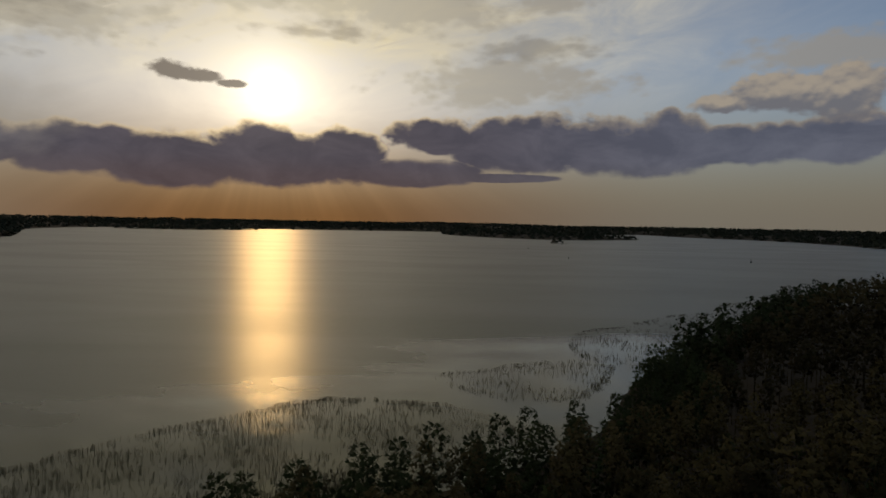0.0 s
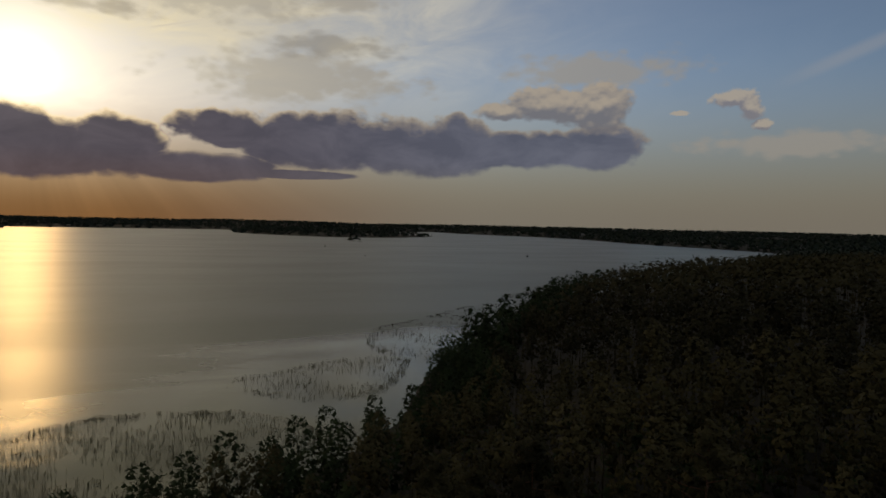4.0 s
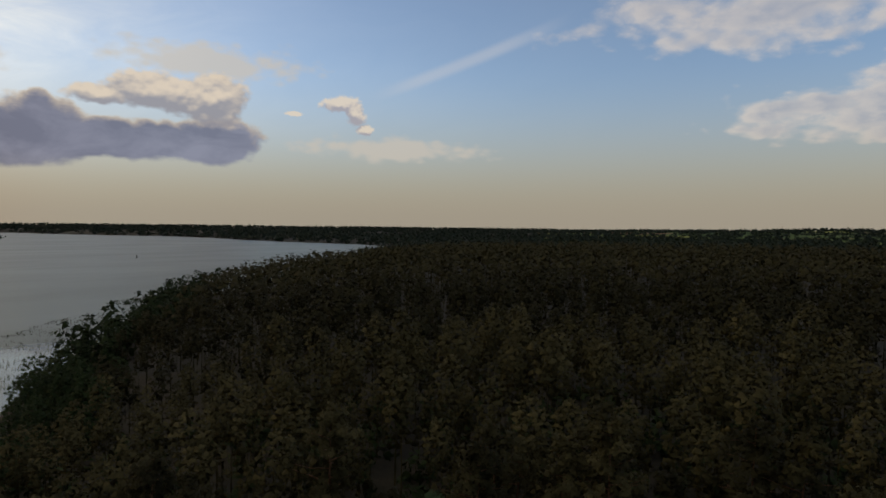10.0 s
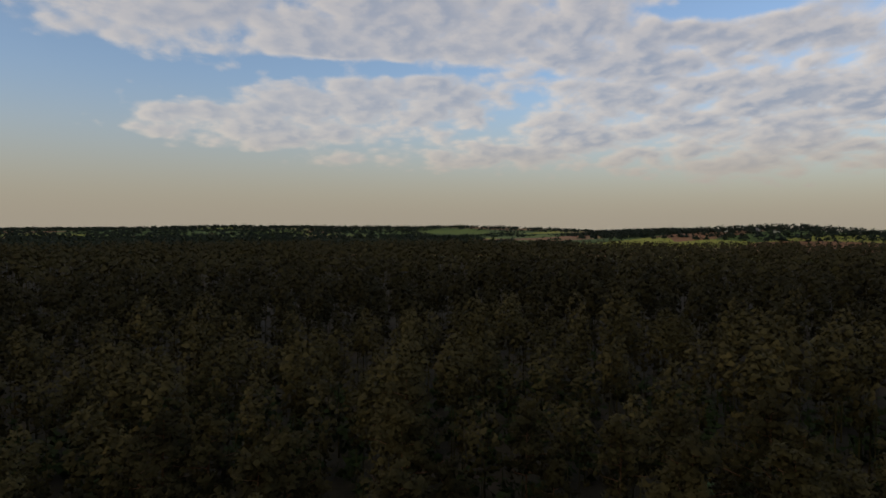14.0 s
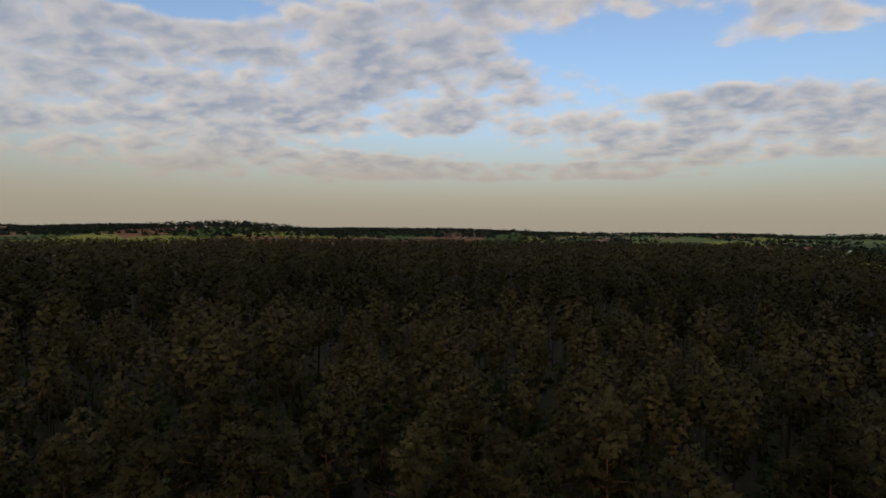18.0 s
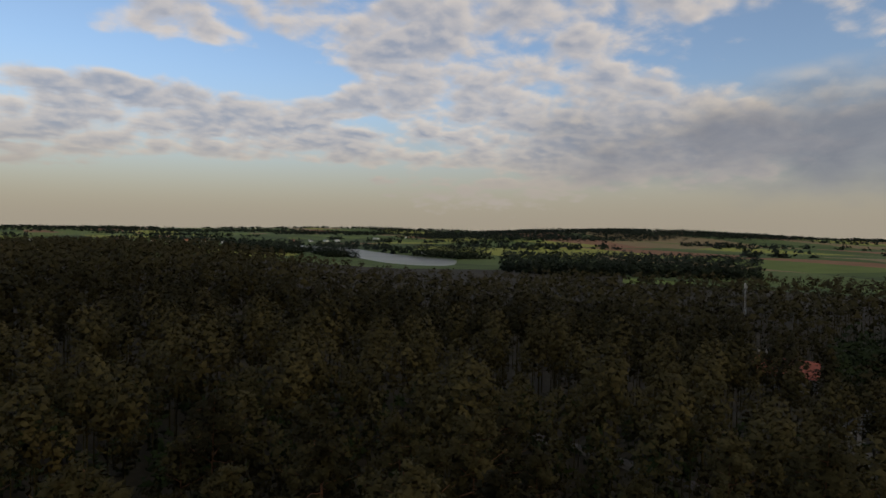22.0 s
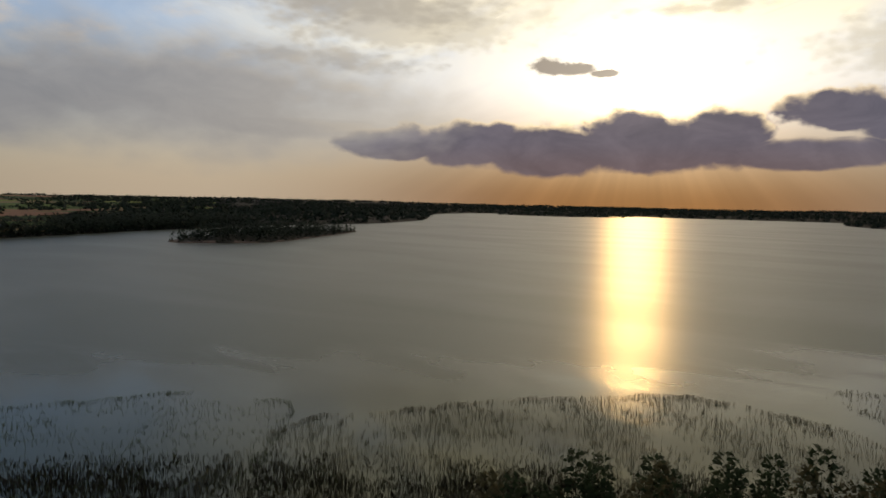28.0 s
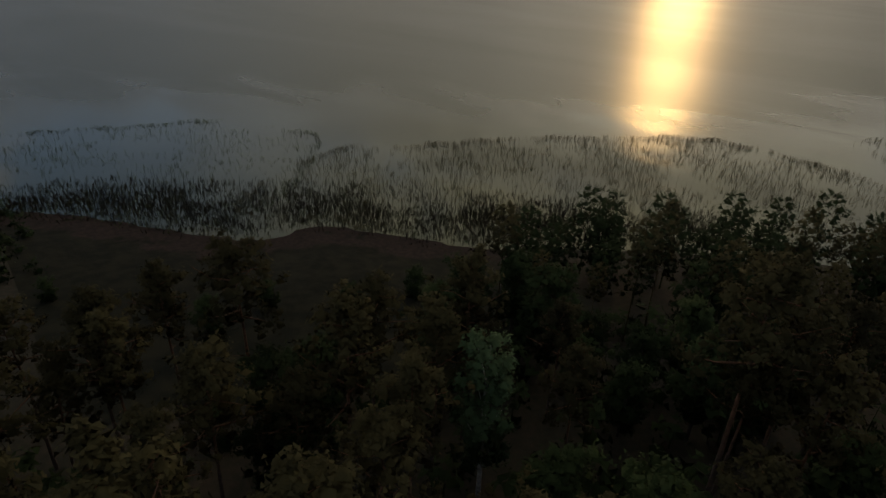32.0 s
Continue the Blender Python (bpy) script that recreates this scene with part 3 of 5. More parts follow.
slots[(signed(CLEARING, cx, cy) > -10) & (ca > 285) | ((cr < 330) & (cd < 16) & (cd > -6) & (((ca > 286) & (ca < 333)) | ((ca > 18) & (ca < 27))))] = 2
wet = signed(MARSH, cx, cy) > -6
slots[wet] = 3
slots[(cd > -3) & (cd < 6) & (cr >= 400) & (signed(ISLAND, cx, cy) > -20)] = 4
slots[cd <= -6] = 5
ground = new("ground", mesh_from("ground", np.stack([gx, gy, gz], 1), quads, [SHADED_FLOOR, FIELDS, SHORE, MARSHLAND, SAND, MUD], slots))
ground.data.attributes.new("shore_distance", "FLOAT", "POINT").data.foreach_set("value", np.asarray(gd, np.float32))
tagged(ground, "wooded lake shore with rolling farmland and hills beyond", "ground", kind="structure")
wx, wy, wq = polar(np.concatenate([[0.3], np.geomspace(20, 4940, 90)]), 240)
water = new("water", mesh_from("water", np.stack([wx, wy, wx * 0], 1), wq, [WATER]))
water.data.attributes.new("shore_distance", "FLOAT", "POINT").data.foreach_set("value", np.asarray(400 * ease(np.hypot(wx, wy), 250, 420) - land(wx, wy), np.float32))
tagged(water, "calm lake reflecting the evening sky, lightly ruffled", "lake", kind="structure")


# ---------------------------------------------------------------- trees
rng = np.random.default_rng(7)


def part(name, me, parent, label=""):
    ob = new(name, me)
    ob.parent = parent
    return tagged(ob, label) if label else ob


def ball(level):
    bm = bmesh.new()
    if level:
        bmesh.ops.create_icosphere(bm, subdivisions=1, radius=1.0)
    else:
        bmesh.ops.create_cone(bm, segments=4, radius1=1.0, radius2=0.0, depth=1.0)
        for v in bm.verts:
            v.co.z = 1.0 if v.co.z > 0 else -0.3
        bmesh.ops.triangulate(bm, faces=bm.faces)
    out = np.array([tuple(v.co) for v in bm.verts]), np.array([[v.index for v in f.verts] for f in bm.faces])
    bm.free()
    return out


BALLS = (ball(0), ball(1))


def clumps(centres, radii, flat, leaves, leaf, gen, core, heart=1):
    """Leafy clumps: sprays that lie over one another like a cushion. Returns points, triangles and shading directions."""
    c, r = np.asarray(centres, float), np.asarray(radii, float)
    k = len(c) * leaves
    squash = np.array((1.0, 1.0, flat))
    lead = c - np.asarray(core, float)
    lead /= np.linalg.norm(lead, axis=1)[:, None] + 1e-6
    d = gen.normal(size=(k, 3))
    d /= np.linalg.norm(d, axis=1)[:, None]
    p = np.repeat(c, leaves, 0) + d * squash * np.repeat(r, leaves)[:, None] * gen.uniform(0.45, 1.22, (k, 1))
    up = d * 0.40 + np.repeat(lead, leaves, 0) * 0.85 + (0, 0, 0.16)
    face = up + gen.normal(0, 0.45, (k, 3))
    # sprays point outwards and up
    a = d * 0.5 + gen.normal(0, 0.5, (k, 3)) + (0, 0, 0.55)
    a -= face * (np.sum(a * face, 1) / (np.sum(face * face, 1) + 1e-9))[:, None]
    a /= np.linalg.norm(a, axis=1)[:, None] + 1e-9
    b = np.cross(face, a)
    b /= np.linalg.norm(b, axis=1)[:, None] + 1e-9
    s = leaf * gen.uniform(0.55, 1.45, (k, 1))
    v = np.stack([p + a * s * 1.25, p - a * s * 0.55 + b * s * 0.55, p - a * s * 0.55 - b * s * 0.55], 1).reshape(-1, 3)
    nor = np.repeat(up + gen.normal(0, 0.25, (k, 3)), 3, 0)
    nor = nor / (np.linalg.norm(nor, axis=1)[:, None] + 1e-6)
    # a dense heart of twigs inside each clump
    bv, bf = BALLS[heart]
    hv = c[:, None] + bv[None] * squash * (r * 0.62)[:, None, None] * gen.uniform(0.75, 1.12, (len(c), len(bv), 1))
    hn = bv[None] * 0.40 + lead[:, None] * 0.85 + np.array((0, 0, 0.16))
    hn = (hn / (np.linalg.norm(hn, axis=2)[:, :, None] + 1e-6)).reshape(-1, 3)
    hf = (bf[None] + (np.arange(len(c)) * len(bv))[:, None, None] + 3 * k).reshape(-1, 3)
    return np.concatenate([v, hv.reshape(-1, 3)]), np.concatenate([np.arange(3 * k).reshape(-1, 3), hf]), np.concatenate([nor, hn])


def stem(points, radii, sides=6):
    """A tapered limb along a line of points."""
    pts, v, f = [Vector(p) for p in points], [], []
    for i, (p, r) in enumerate(zip(pts, radii)):
        ax = (pts[min(i + 1, len(pts) - 1)] - pts[max(i - 1, 0)]).normalized()
        u = ax.orthogonal().normalized()
        w = ax.cross(u)
        for k in range(sides):
            t = 2 * math.pi * k / sides
            v.append(p + (u * math.cos(t) + w * math.sin(t)) * r)
        if i:
            o = (i - 1) * sides
            f += [(o + k, o + (k + 1) % sides, o + sides + (k + 1) % sides, o + sides + k) for k in range(sides)]
    return np.array([tuple(q) for q in v]), np.array(f)


def joined(pieces):
    v, f, o = [], [], 0
    for a, b in pieces:
        v.append(a)
        f.append(np.asarray(b) + o)
        o += len(a)
    return np.concatenate(v), np.concatenate(f)


def pine_model(seed, high, width, bare):
    """A Scots pine: a long bare stem, crooked limbs and flat plates of needles."""
    g = np.random.default_rng(seed)
    lean = g.normal(0, 0.35, 2)
    axis = [(lean[0] * t * t + 0.12 * math.sin(5 * t + seed), lean[1] * t * t + 0.1 * math.cos(4 * t), high * t) for t in np.linspace(0, 0.97, 9)]
    wood = [stem([(*axis[0][:2], -0.6)] + axis[1:], np.linspace(0.21, 0.03, 9) * high / 20, 7)]
    tufts, sizes = [], []
    count = 15
    for k in range(count):
        t = bare + (0.96 - bare) * (k + g.uniform(0, 0.8)) / count
        q = (t - bare) / (1 - bare)
        reach = width * (0.40 + 0.50 * math.sin(math.pi * min(1, 0.30 + 0.62 * q))) * g.uniform(0.66, 1.08) * (1.08 - 0.75 * q**2.2)
        turn = k * 2.4 + g.uniform(-0.5, 0.5)
        base = Vector(np.array([np.interp(t, np.linspace(0, 0.97, 9), [a[i] for a in axis]) for i in range(3)]))
        out = Vector((math.cos(turn), math.sin(turn), 0))
        mid = base + out * reach * 0.55 + Vector((0, 0, reach * g.uniform(0.05, 0.22)))
        tip = base + out * reach + Vector((0, 0, reach * g.uniform(0.15, 0.5)))
        wood.append(stem([base, mid, tip], (0.075 * (1.3 - q), 0.045 * (1.3 - q), 0.015), 4))
        for j in range(9):
            c = base.lerp(tip, g.uniform(0.2, 1.0)) + Vector(g.normal(0, 1.0, 3)) * (0.20 * reach)
            tufts.append((c.x, c.y, c.z))
            sizes.append(g.uniform(0.36, 0.62) * width / 3.5)
    for k in range(12):
        tufts.append((lean[0] + g.normal(0, 0.45), lean[1] + g.normal(0, 0.45), high * (0.86 + 0.012 * k)))
        sizes.append(0.55 - 0.02 * k)
    for k in range(2):
        t = g.uniform(0.35, 0.95) * bare
        turn = g.uniform(0, 6.28)
        b = Vector((0, 0, high * t))
        wood.append(stem([b, b + Vector((math.cos(turn), math.sin(turn), 0.1)) * g.uniform(0.5, 1.3)], (0.03, 0.01), 3))
    return joined(wood), clumps(tufts, sizes, 0.8, 26, 0.15, g, (0, 0, high * (0.5 * bare + 0.42)), 0)


def broad_model(seed, high, width, low, leaf=0.17, droop=0.0):
    """A broadleaf tree: forked limbs and a lumpy crown."""
    g = np.random.default_rng(seed)
    wood = [stem([(0, 0, -0.6), (0.1, 0.05, high * 0.3), (0.05, 0.2, high * 0.6), (0.2, 0.1, high * 0.88)], (0.2, 0.16, 0.1, 0.02), 7)]
    lumps, sizes = [], []
    for k in range(28):
        t = low + (0.93 - low) * (k + g.uniform(0.1, 0.9)) / 28
        q = (t - low) / (1 - low)
        reach = width * math.sqrt(max(0.03, 1 - (1.75 * q - 0.74) ** 2)) * g.uniform(0.25, 0.72)
        turn = k * 2.4 + g.uniform(-0.6, 0.6)
        b = Vector((0.1, 0.1, high * max(0.22, t - 0.25)))
        tip = Vector((math.cos(turn) * reach, math.sin(turn) * reach, high * t - droop * reach))
        if k % 2:
            wood.append(stem([b, b.lerp(tip, 0.5) + Vector((0, 0, 0.3)), tip], (0.06, 0.04, 0.012), 4))
        for j in range(6):
            o = g.normal(0, 0.17 * width, 3) * (1, 1, 0.8)
            lumps.append((tip.x + o[0], tip.y + o[1], tip.z + o[2] - droop * abs(o[2])))
            sizes.append(g.uniform(0.16, 0.27) * width)
    return joined(wood), clumps(lumps, sizes, 0.9 + 0.6 * droop, 28, leaf * 0.95, g, (0, 0, high * (low + 0.3 * (1 - low))), 0)


def grove(name, label, spots, models, mats, category, group):
    """Trees as things of their own, built once for each model and then copied."""
    firsts = []
    for (wood, crown), (bark, leaf) in zip(models, mats):
        firsts.append((mesh_from("trunk", *wood, [bark]), mesh_from("crown", crown[0], crown[1], [leaf], normals=crown[2])))
    made = {}
    for k, (x, y, z, s, turn) in enumerate(spots):
        i = k % len(firsts)
        m = pose(x, y, z, 0, 0, turn)
        if i not in made:
            ob = new(name)
            part("trunk", firsts[i][0], ob)
            part("crown", firsts[i][1], ob)
            tagged(ob, label, category, group)
            made[i] = ob
            ob.matrix_basis = m @ Matrix.Diagonal((s, s, s, 1))
        else:
            ob = copy_thing(made[i], m)
            ob.scale = (s, s, s)


def crowd(templates, spots, pick):
    """Many simple trees as one pair of arrays. spots: x, y, z, scale, turn."""
    vs, fs, ns, o = [], [], [], 0
    for i, (v, f, nor) in enumerate(templates):
        s = spots[pick == i]
        if not len(s):
            continue
        c, n = np.cos(s[:, 4]), np.sin(s[:, 4])
        x = (v[None, :, 0] * c[:, None] - v[None, :, 1] * n[:, None]) * s[:, 3:4] + s[:, 0:1]
        y = (v[None, :, 0] * n[:, None] + v[None, :, 1] * c[:, None]) * s[:, 3:4] + s[:, 1:2]
        z = v[None, :, 2] * s[:, 3:4] + s[:, 2:3]
        vs.append(np.stack([x, y, z], -1).reshape(-1, 3))
        fs.append((f[None] + (np.arange(len(s)) * len(v))[:, None, None] + o).reshape(-1, f.shape[1]))
        ns.append(np.stack([nor[None, :, 0] * c[:, None] - nor[None, :, 1] * n[:, None], nor[None, :, 0] * n[:, None] + nor[None, :, 1] * c[:, None], np.broadcast_to(nor[None, :, 2], x.shape)], -1).reshape(-1, 3))
        o += len(vs[-1])
    return np.concatenate(vs), np.concatenate(fs), np.concatenate(ns)


def simple_tree(seed, high, width, low, count, leaves, leaf, fat=0.45, flat=0.7, heart=0):
    """A crown of a few clumps on a stem, for trees that stay far off."""
    g = np.random.default_rng(seed)
    q = (np.arange(count) + g.uniform(0.1, 0.9, count)) / count
    t = low + (0.96 - low) * q
    prof = np.sqrt(np.clip(1 - (1.6 * q - 0.62) ** 2, 0.02, 1))
    a, k = np.arange(count) * 2.4 + g.uniform(-0.5, 0.5, count), g.uniform(0.25, 1.0, count) ** 0.6
    c = np.stack([np.cos(a) * prof * width * k * 0.75, np.sin(a) * prof * width * k * 0.75, high * t], 1)
    v, f, nor = clumps(c, width * fat * g.uniform(0.75, 1.2, count) * (0.6 + 0.5 * prof), flat, leaves, leaf, g, (0, 0, high * (low + 0.3 * (1 - low))), heart)
    tv = np.array([(0.16, 0, -1), (-0.08, 0.14, -1), (-0.08, -0.14, -1), (0, 0, high * 0.85)])
    tf = np.array([(0, 1, 3), (1, 2, 3), (2, 0, 3)])
    tn = np.array([(1, 0, 0), (-0.5, 0.87, 0), (-0.5, -0.87, 0), (1, 0, 0)])
    return (*joined([(v, f), (tv, tf)]), np.concatenate([nor, tn]))


def planted(name, models, spots, leaf, pick):
    v, f, nor = crowd(models, spots, pick)
    return new(name, mesh_from(name, v, f, [leaf], normals=nor))


def scatter(gap, reach, test, gen):
    """Uneven rows of spots gap metres apart within reach that pass the test."""
    n = int(2 * reach / gap)
    i, j = np.meshgrid(np.arange(n), np.arange(n))
    x = (i.ravel() - n / 2) * gap + gen.uniform(-0.42, 0.42, n * n) * gap
    y = (j.ravel() - n / 2) * gap + gen.uniform(-0.42, 0.42, n * n) * gap
    ok = np.hypot(x, y) < reach
    x, y = x[ok], y[ok]
    ok = test(x, y)
    return x[ok], y[ok]


# how far the pine wood reaches, metres, by degrees
REACH_AZ = (0, 30, 45, 60, 90, 130, 150, 178, 188, 196, 210, 225, 240, 250, 253, 255.5, 258, 262, 268, 276, 320, 330, 340, 360)
REACH_R = (500, 560, 640, 600, 600, 640, 720, 760, 600, 410, 380, 400, 440, 520, 420, 300, 138, 120, 85, 45, 40, 72, 300, 500)
YARD = rounded(((-168, -44), (-190, -52), (-214, -58), (-224, -74), (-196, -80), (-170, -68), (-160, -54)))
ROAD = ((-150, -78), (-230, -98), (-330, -132), (-430, -168), (-520, -203), (-640, -250))


def road_gap(x, y):
    best = np.full(x.shape, 1e9)
    for (ax, ay), (bx, by) in zip(ROAD, ROAD[1:]):
        ex, ey = bx - ax, by - ay
        t = np.clip(((x - ax) * ex + (y - ay) * ey) / (ex * ex + ey * ey), 0, 1)
        best = np.minimum(best, np.hypot(x - ax - t * ex, y - ay - t * ey))
    return best


def wooded(x, y):
    d, r, az = land(x, y), np.hypot(x, y), np.degrees(np.arctan2(x, y)) % 360
    lim = np.interp(az, REACH_AZ, REACH_R) + 25 * swell(x, y, 40, 1.0)
    ok = (d > 3.5) & (r < lim) & (signed(CLEARING, x, y) < 2) & (signed(MARSH, x, y) < -5 + 7 * swell(x, y, 14, 4.0))
    ok &= (road_gap(x, y) > 4.3) & (np.hypot(x + 84, y + 57) > 6) & (signed(YARD, x, y) < 0)
    ok &= ~((az > 235.8) & (az < 240) & (r > 198) & (r < 230)) & (np.hypot(x + 206, y + 144) > 4)
    return ok


def spots_at(x, y, lo, hi, gen, sink=0.15):
    s = gen.uniform(lo, hi, len(x))
    return np.stack([x, y, ground_at(x, y) - sink, s, gen.uniform(0, 6.28, len(x))], 1)


NEAR = 62.0
px, py = scatter(6.4, NEAR, lambda x, y: wooded(x, y) & (np.hypot(x, y) > 12), np.random.default_rng(3))
pd = land(px, py)
g1 = np.random.default_rng(5)
leafy = (pd < 48 + 9 * swell(px, py, 9, 2.0)) | (g1.uniform(size=len(px)) < 0.07)
pines = [pine_model(k, h, w, b) for k, h, w, b in ((1, 20.5, 3.7, 0.60), (2, 22, 4.0, 0.62), (3, 18.5, 3.5, 0.52), (4, 21, 3.3, 0.58), (5, 19.5, 4.3, 0.55))]
alders = [broad_model(k, h, w, l) for k, h, w, l in ((11, 11, 3.0, 0.2), (12, 13, 3.3, 0.22), (13, 9, 3.2, 0.12))]
birches = [broad_model(k, h, w, l, 0.15, 0.35) for k, h, w, l in ((21, 17, 2.4, 0.3), (22, 15, 2.2, 0.28))]


def rows_of(mask, lo, hi, gen):
    s = spots_at(px[mask], py[mask], lo, hi, gen)
    s[:, 4] = np.degrees(s[:, 4])
    return s


birchy = ~leafy & (g1.uniform(size=len(px)) < 0.08)
grove("pine_tree", "tall Scots pine with a bare reddish stem and dark crown", rows_of(~leafy & ~birchy, 0.74, 1.16, g1), pines, [(PINE_BARK, NEEDLES)] * 5, "tree", "pines of the lakeside wood")
grove("alder_tree", "bushy dark green broadleaf tree on the lake shore", rows_of(leafy, 0.75, 1.12, g1), alders, [(ALDER_BARK, LEAVES)] * 3, "tree", "broadleaf trees along the shore")
grove("birch_tree", "slender birch with pale stem and hanging light foliage", rows_of(birchy, 0.9, 1.1, g1), birches, [(BIRCH_BARK, BIRCHLEAF)] * 2, "tree", "birches among the pines")

# the rest of the wood, in belts
g2 = np.random.default_rng(9)


def belt(name, label, near, far, gap, models, leaf, test, lo=0.70, hi=1.18):
    x, y = scatter(gap, far, lambda x, y: (np.hypot(x, y) >= near) & wooded(x, y) & test(x, y), g2)
    s = spots_at(x, y, lo, hi, g2)
    if leaf is NEEDLES:
        s[:, 3] *= 0.7 + 0.3 * ease(land(x, y), 12, 75)
    ob = planted(name, models, s, leaf, g2.integers(0, len(models), len(s)))
    return tagged(ob, label, "woodland", kind="stuff")


def fringe(x, y):
    az = np.degrees(np.arctan2(x, y)) % 360
    return land(x, y) < 26 + 10 * swell(x, y, 12, 2.0) + 60 * ease(az, 238, 246) * (1 - ease(az, 270, 280)) * ease(np.hypot(x, y), 150, 190)


PINES = ((20.5, 2.9, 0.5), (22.5, 3.2, 0.52), (17.5, 2.8, 0.42), (21.5, 2.4, 0.46))
BUSHY = ((12, 3.4, 0.12), (14, 3.6, 0.15), (9.5, 3.2, 0.08))
mid = [simple_tree(30 + k, h, w * 1.08, l + 0.08, 52, 9, 0.27, 0.20, 0.85, 0) for k, (h, w, l) in enumerate(PINES)]
mid2 = [simple_tree(35 + k, h, w * 1.08, l + 0.08, 20, 8, 0.44, 0.33, 0.85, 0) for k, (h, w, l) in enumerate(PINES)]
far_tree = [simple_tree(50 + k, h, w * 1.2, l, 2, 12, 0.75, 0.8) for k, (h, w, l) in enumerate(PINES)]
midleaf = [simple_tree(40 + k, h, w, l, 60, 11, 0.25, 0.21, 0.9, 0) for k, (h, w, l) in enumerate(BUSHY)]
farleaf = [simple_tree(45 + k, h, w, l, 12, 9, 0.6, 0.45, 0.85, 0) for k, (h, w, l) in enumerate(BUSHY)]
belt("pine_wood", "dense dark pine wood seen from above", NEAR, 125, 6.4, mid, NEEDLES, lambda x, y: ~fringe(x, y))
belt("pine_wood", "dense dark pine wood behind the nearest trees", 125, 230, 6.6, mid2, NEEDLES, lambda x, y: ~fringe(x, y))
belt("pine_wood", "canopy of the pine wood running back from the lake", 230, 780, 7.8, far_tree, NEEDLES, lambda x, y: ~fringe(x, y), 0.85, 1.1)
young = [simple_tree(80 + k, h, w, 0.05, 4, 14, 0.5, 0.65) for k, (h, w) in enumerate(((5.5, 2.0), (7.5, 2.2), (4.0, 2.4)))]
belt("undergrowth", "dark bushes and young trees under the pines", 20, 135, 6.6, young, LEAVES, lambda x, y: ~fringe(x, y), 0.7, 1.2)
belt("shore_wood", "broadleaf trees and bushes fringing the lake shore", NEAR, 200, 6.0, midleaf, LEAVES, fringe, 0.75, 1.15)
belt("shore_wood", "green broadleaf trees along the road and far shore", 200, 780, 7.0, farleaf, LEAVES, fringe, 0.85, 1.35)

# bushes between the wood and the jetty
x2, y2 = scatter(3.6, 190, lambda x, y: (land(x, y) > 0.6) & (land(x, y) < 26) & (np.degrees(np.arctan2(x, y)) % 360 > 257) & (np.degrees(np.arctan2(x, y)) % 360 < 287) & ~wooded(x, y) & (signed(MARSH, x, y) < -4) & (signed(YARD, x, y) < 0), g2)
s = spots_at(x2, y2, 0.35, 0.75, g2)
tagged(planted("shore_bushes", young, s, LEAVES, g2.integers(0, 3, len(s))), "low green bushes and rank grass by the jetty", "bushes", kind="stuff")

# woods along the far shores and over the farmland
g3 = np.random.default_rng(15)


def hilly(x, y):
    """How far up one of the wooded hills a spot lies, 0 to 1."""
    best = np.zeros(x.shape)
    for a, dist, high, across, along in HILLS[:9]:
        ux, uy = math.sin(radians(a)), math.cos(radians(a))
        u, v = (x * uy - y * ux) / across, (x * ux + y * uy - dist) / along
        best = np.maximum(best, np.exp(-u * u - v * v))
    return best


def distant(x, y):
    d, r, az = land(x, y), np.hypot(x, y), np.degrees(np.arctan2(x, y)) % 360
    farm = ease(az, 98, 120) * (1 - ease(az, 292, 302))
    shore = (d > 1) & (d < 45 + 30 * swell(x, y, 130, 2.0) + 500 * (1 - farm))
    patch = (swell(x, y, 190, 4.0) + 0.6 * swell(x, y, 70, 1.5) > 0.60 - 0.93 * (1 - farm)) & (d > 40)
    far = (d > 20) & (r > 3300) & (swell(x, y, 300, 1.0) > -0.1)
    isle = signed(ISLAND, x, y) > 13
    view = (az > 205) | (az < 60) | (r > 950)
    return (shore | patch | isle | far | ((hilly(x, y) > 0.42) & (swell(x, y, 90, 3.0) > -0.45))) & (r > 560) & view & ~wooded(x, y) & ~((az > 186) & (az < 214) & (r < 1000))


clump = [simple_tree(60 + k, 15 + k, 5.0, 0.0, 4, 7, 1.3, 0.62) for k in range(3)]
small = [simple_tree(64 + k, 15 + k, 6.0, 0.0, 2, 7, 1.9, 0.85) for k in range(3)]
wide = [simple_tree(70 + k, 12, 17.0, 0.0, 2, 5, 4.2, 0.85) for k in range(3)]
x3, y3 = scatter(8.6, 1150, distant, g3)
s = spots_at(x3, y3, 0.75, 1.2, g3, 0.8)
s[:, 3] *= np.where(signed(ISLAND, x3, y3) > -5, 0.7 + 0.3 * ease(land(x3, y3), 4, 34), 1.3)
tagged(planted("shore_woods", clump, s, HAZED_LEAVES, g3.integers(0, 3, len(s))), "belt of trees along the opposite lake shore", "woodland", kind="stuff")
x3, y3 = scatter(35.0, 4700, lambda x, y: (np.hypot(x, y) > 1150) & distant(x, y), g3)
thin = g3.uniform(size=len(x3)) < np.interp(np.hypot(x3, y3), (1150, 2000, 4700), (0.95, 0.75, 0.5))
s = spots_at(x3[thin], y3[thin], 0.8, 1.25, g3, 1.0)
tagged(planted("distant_woods", wide, s, HAZED_LEAVES, g3.integers(0, 3, len(s))), "dark belts of trees over far shores and hills", "woodland", kind="stuff")


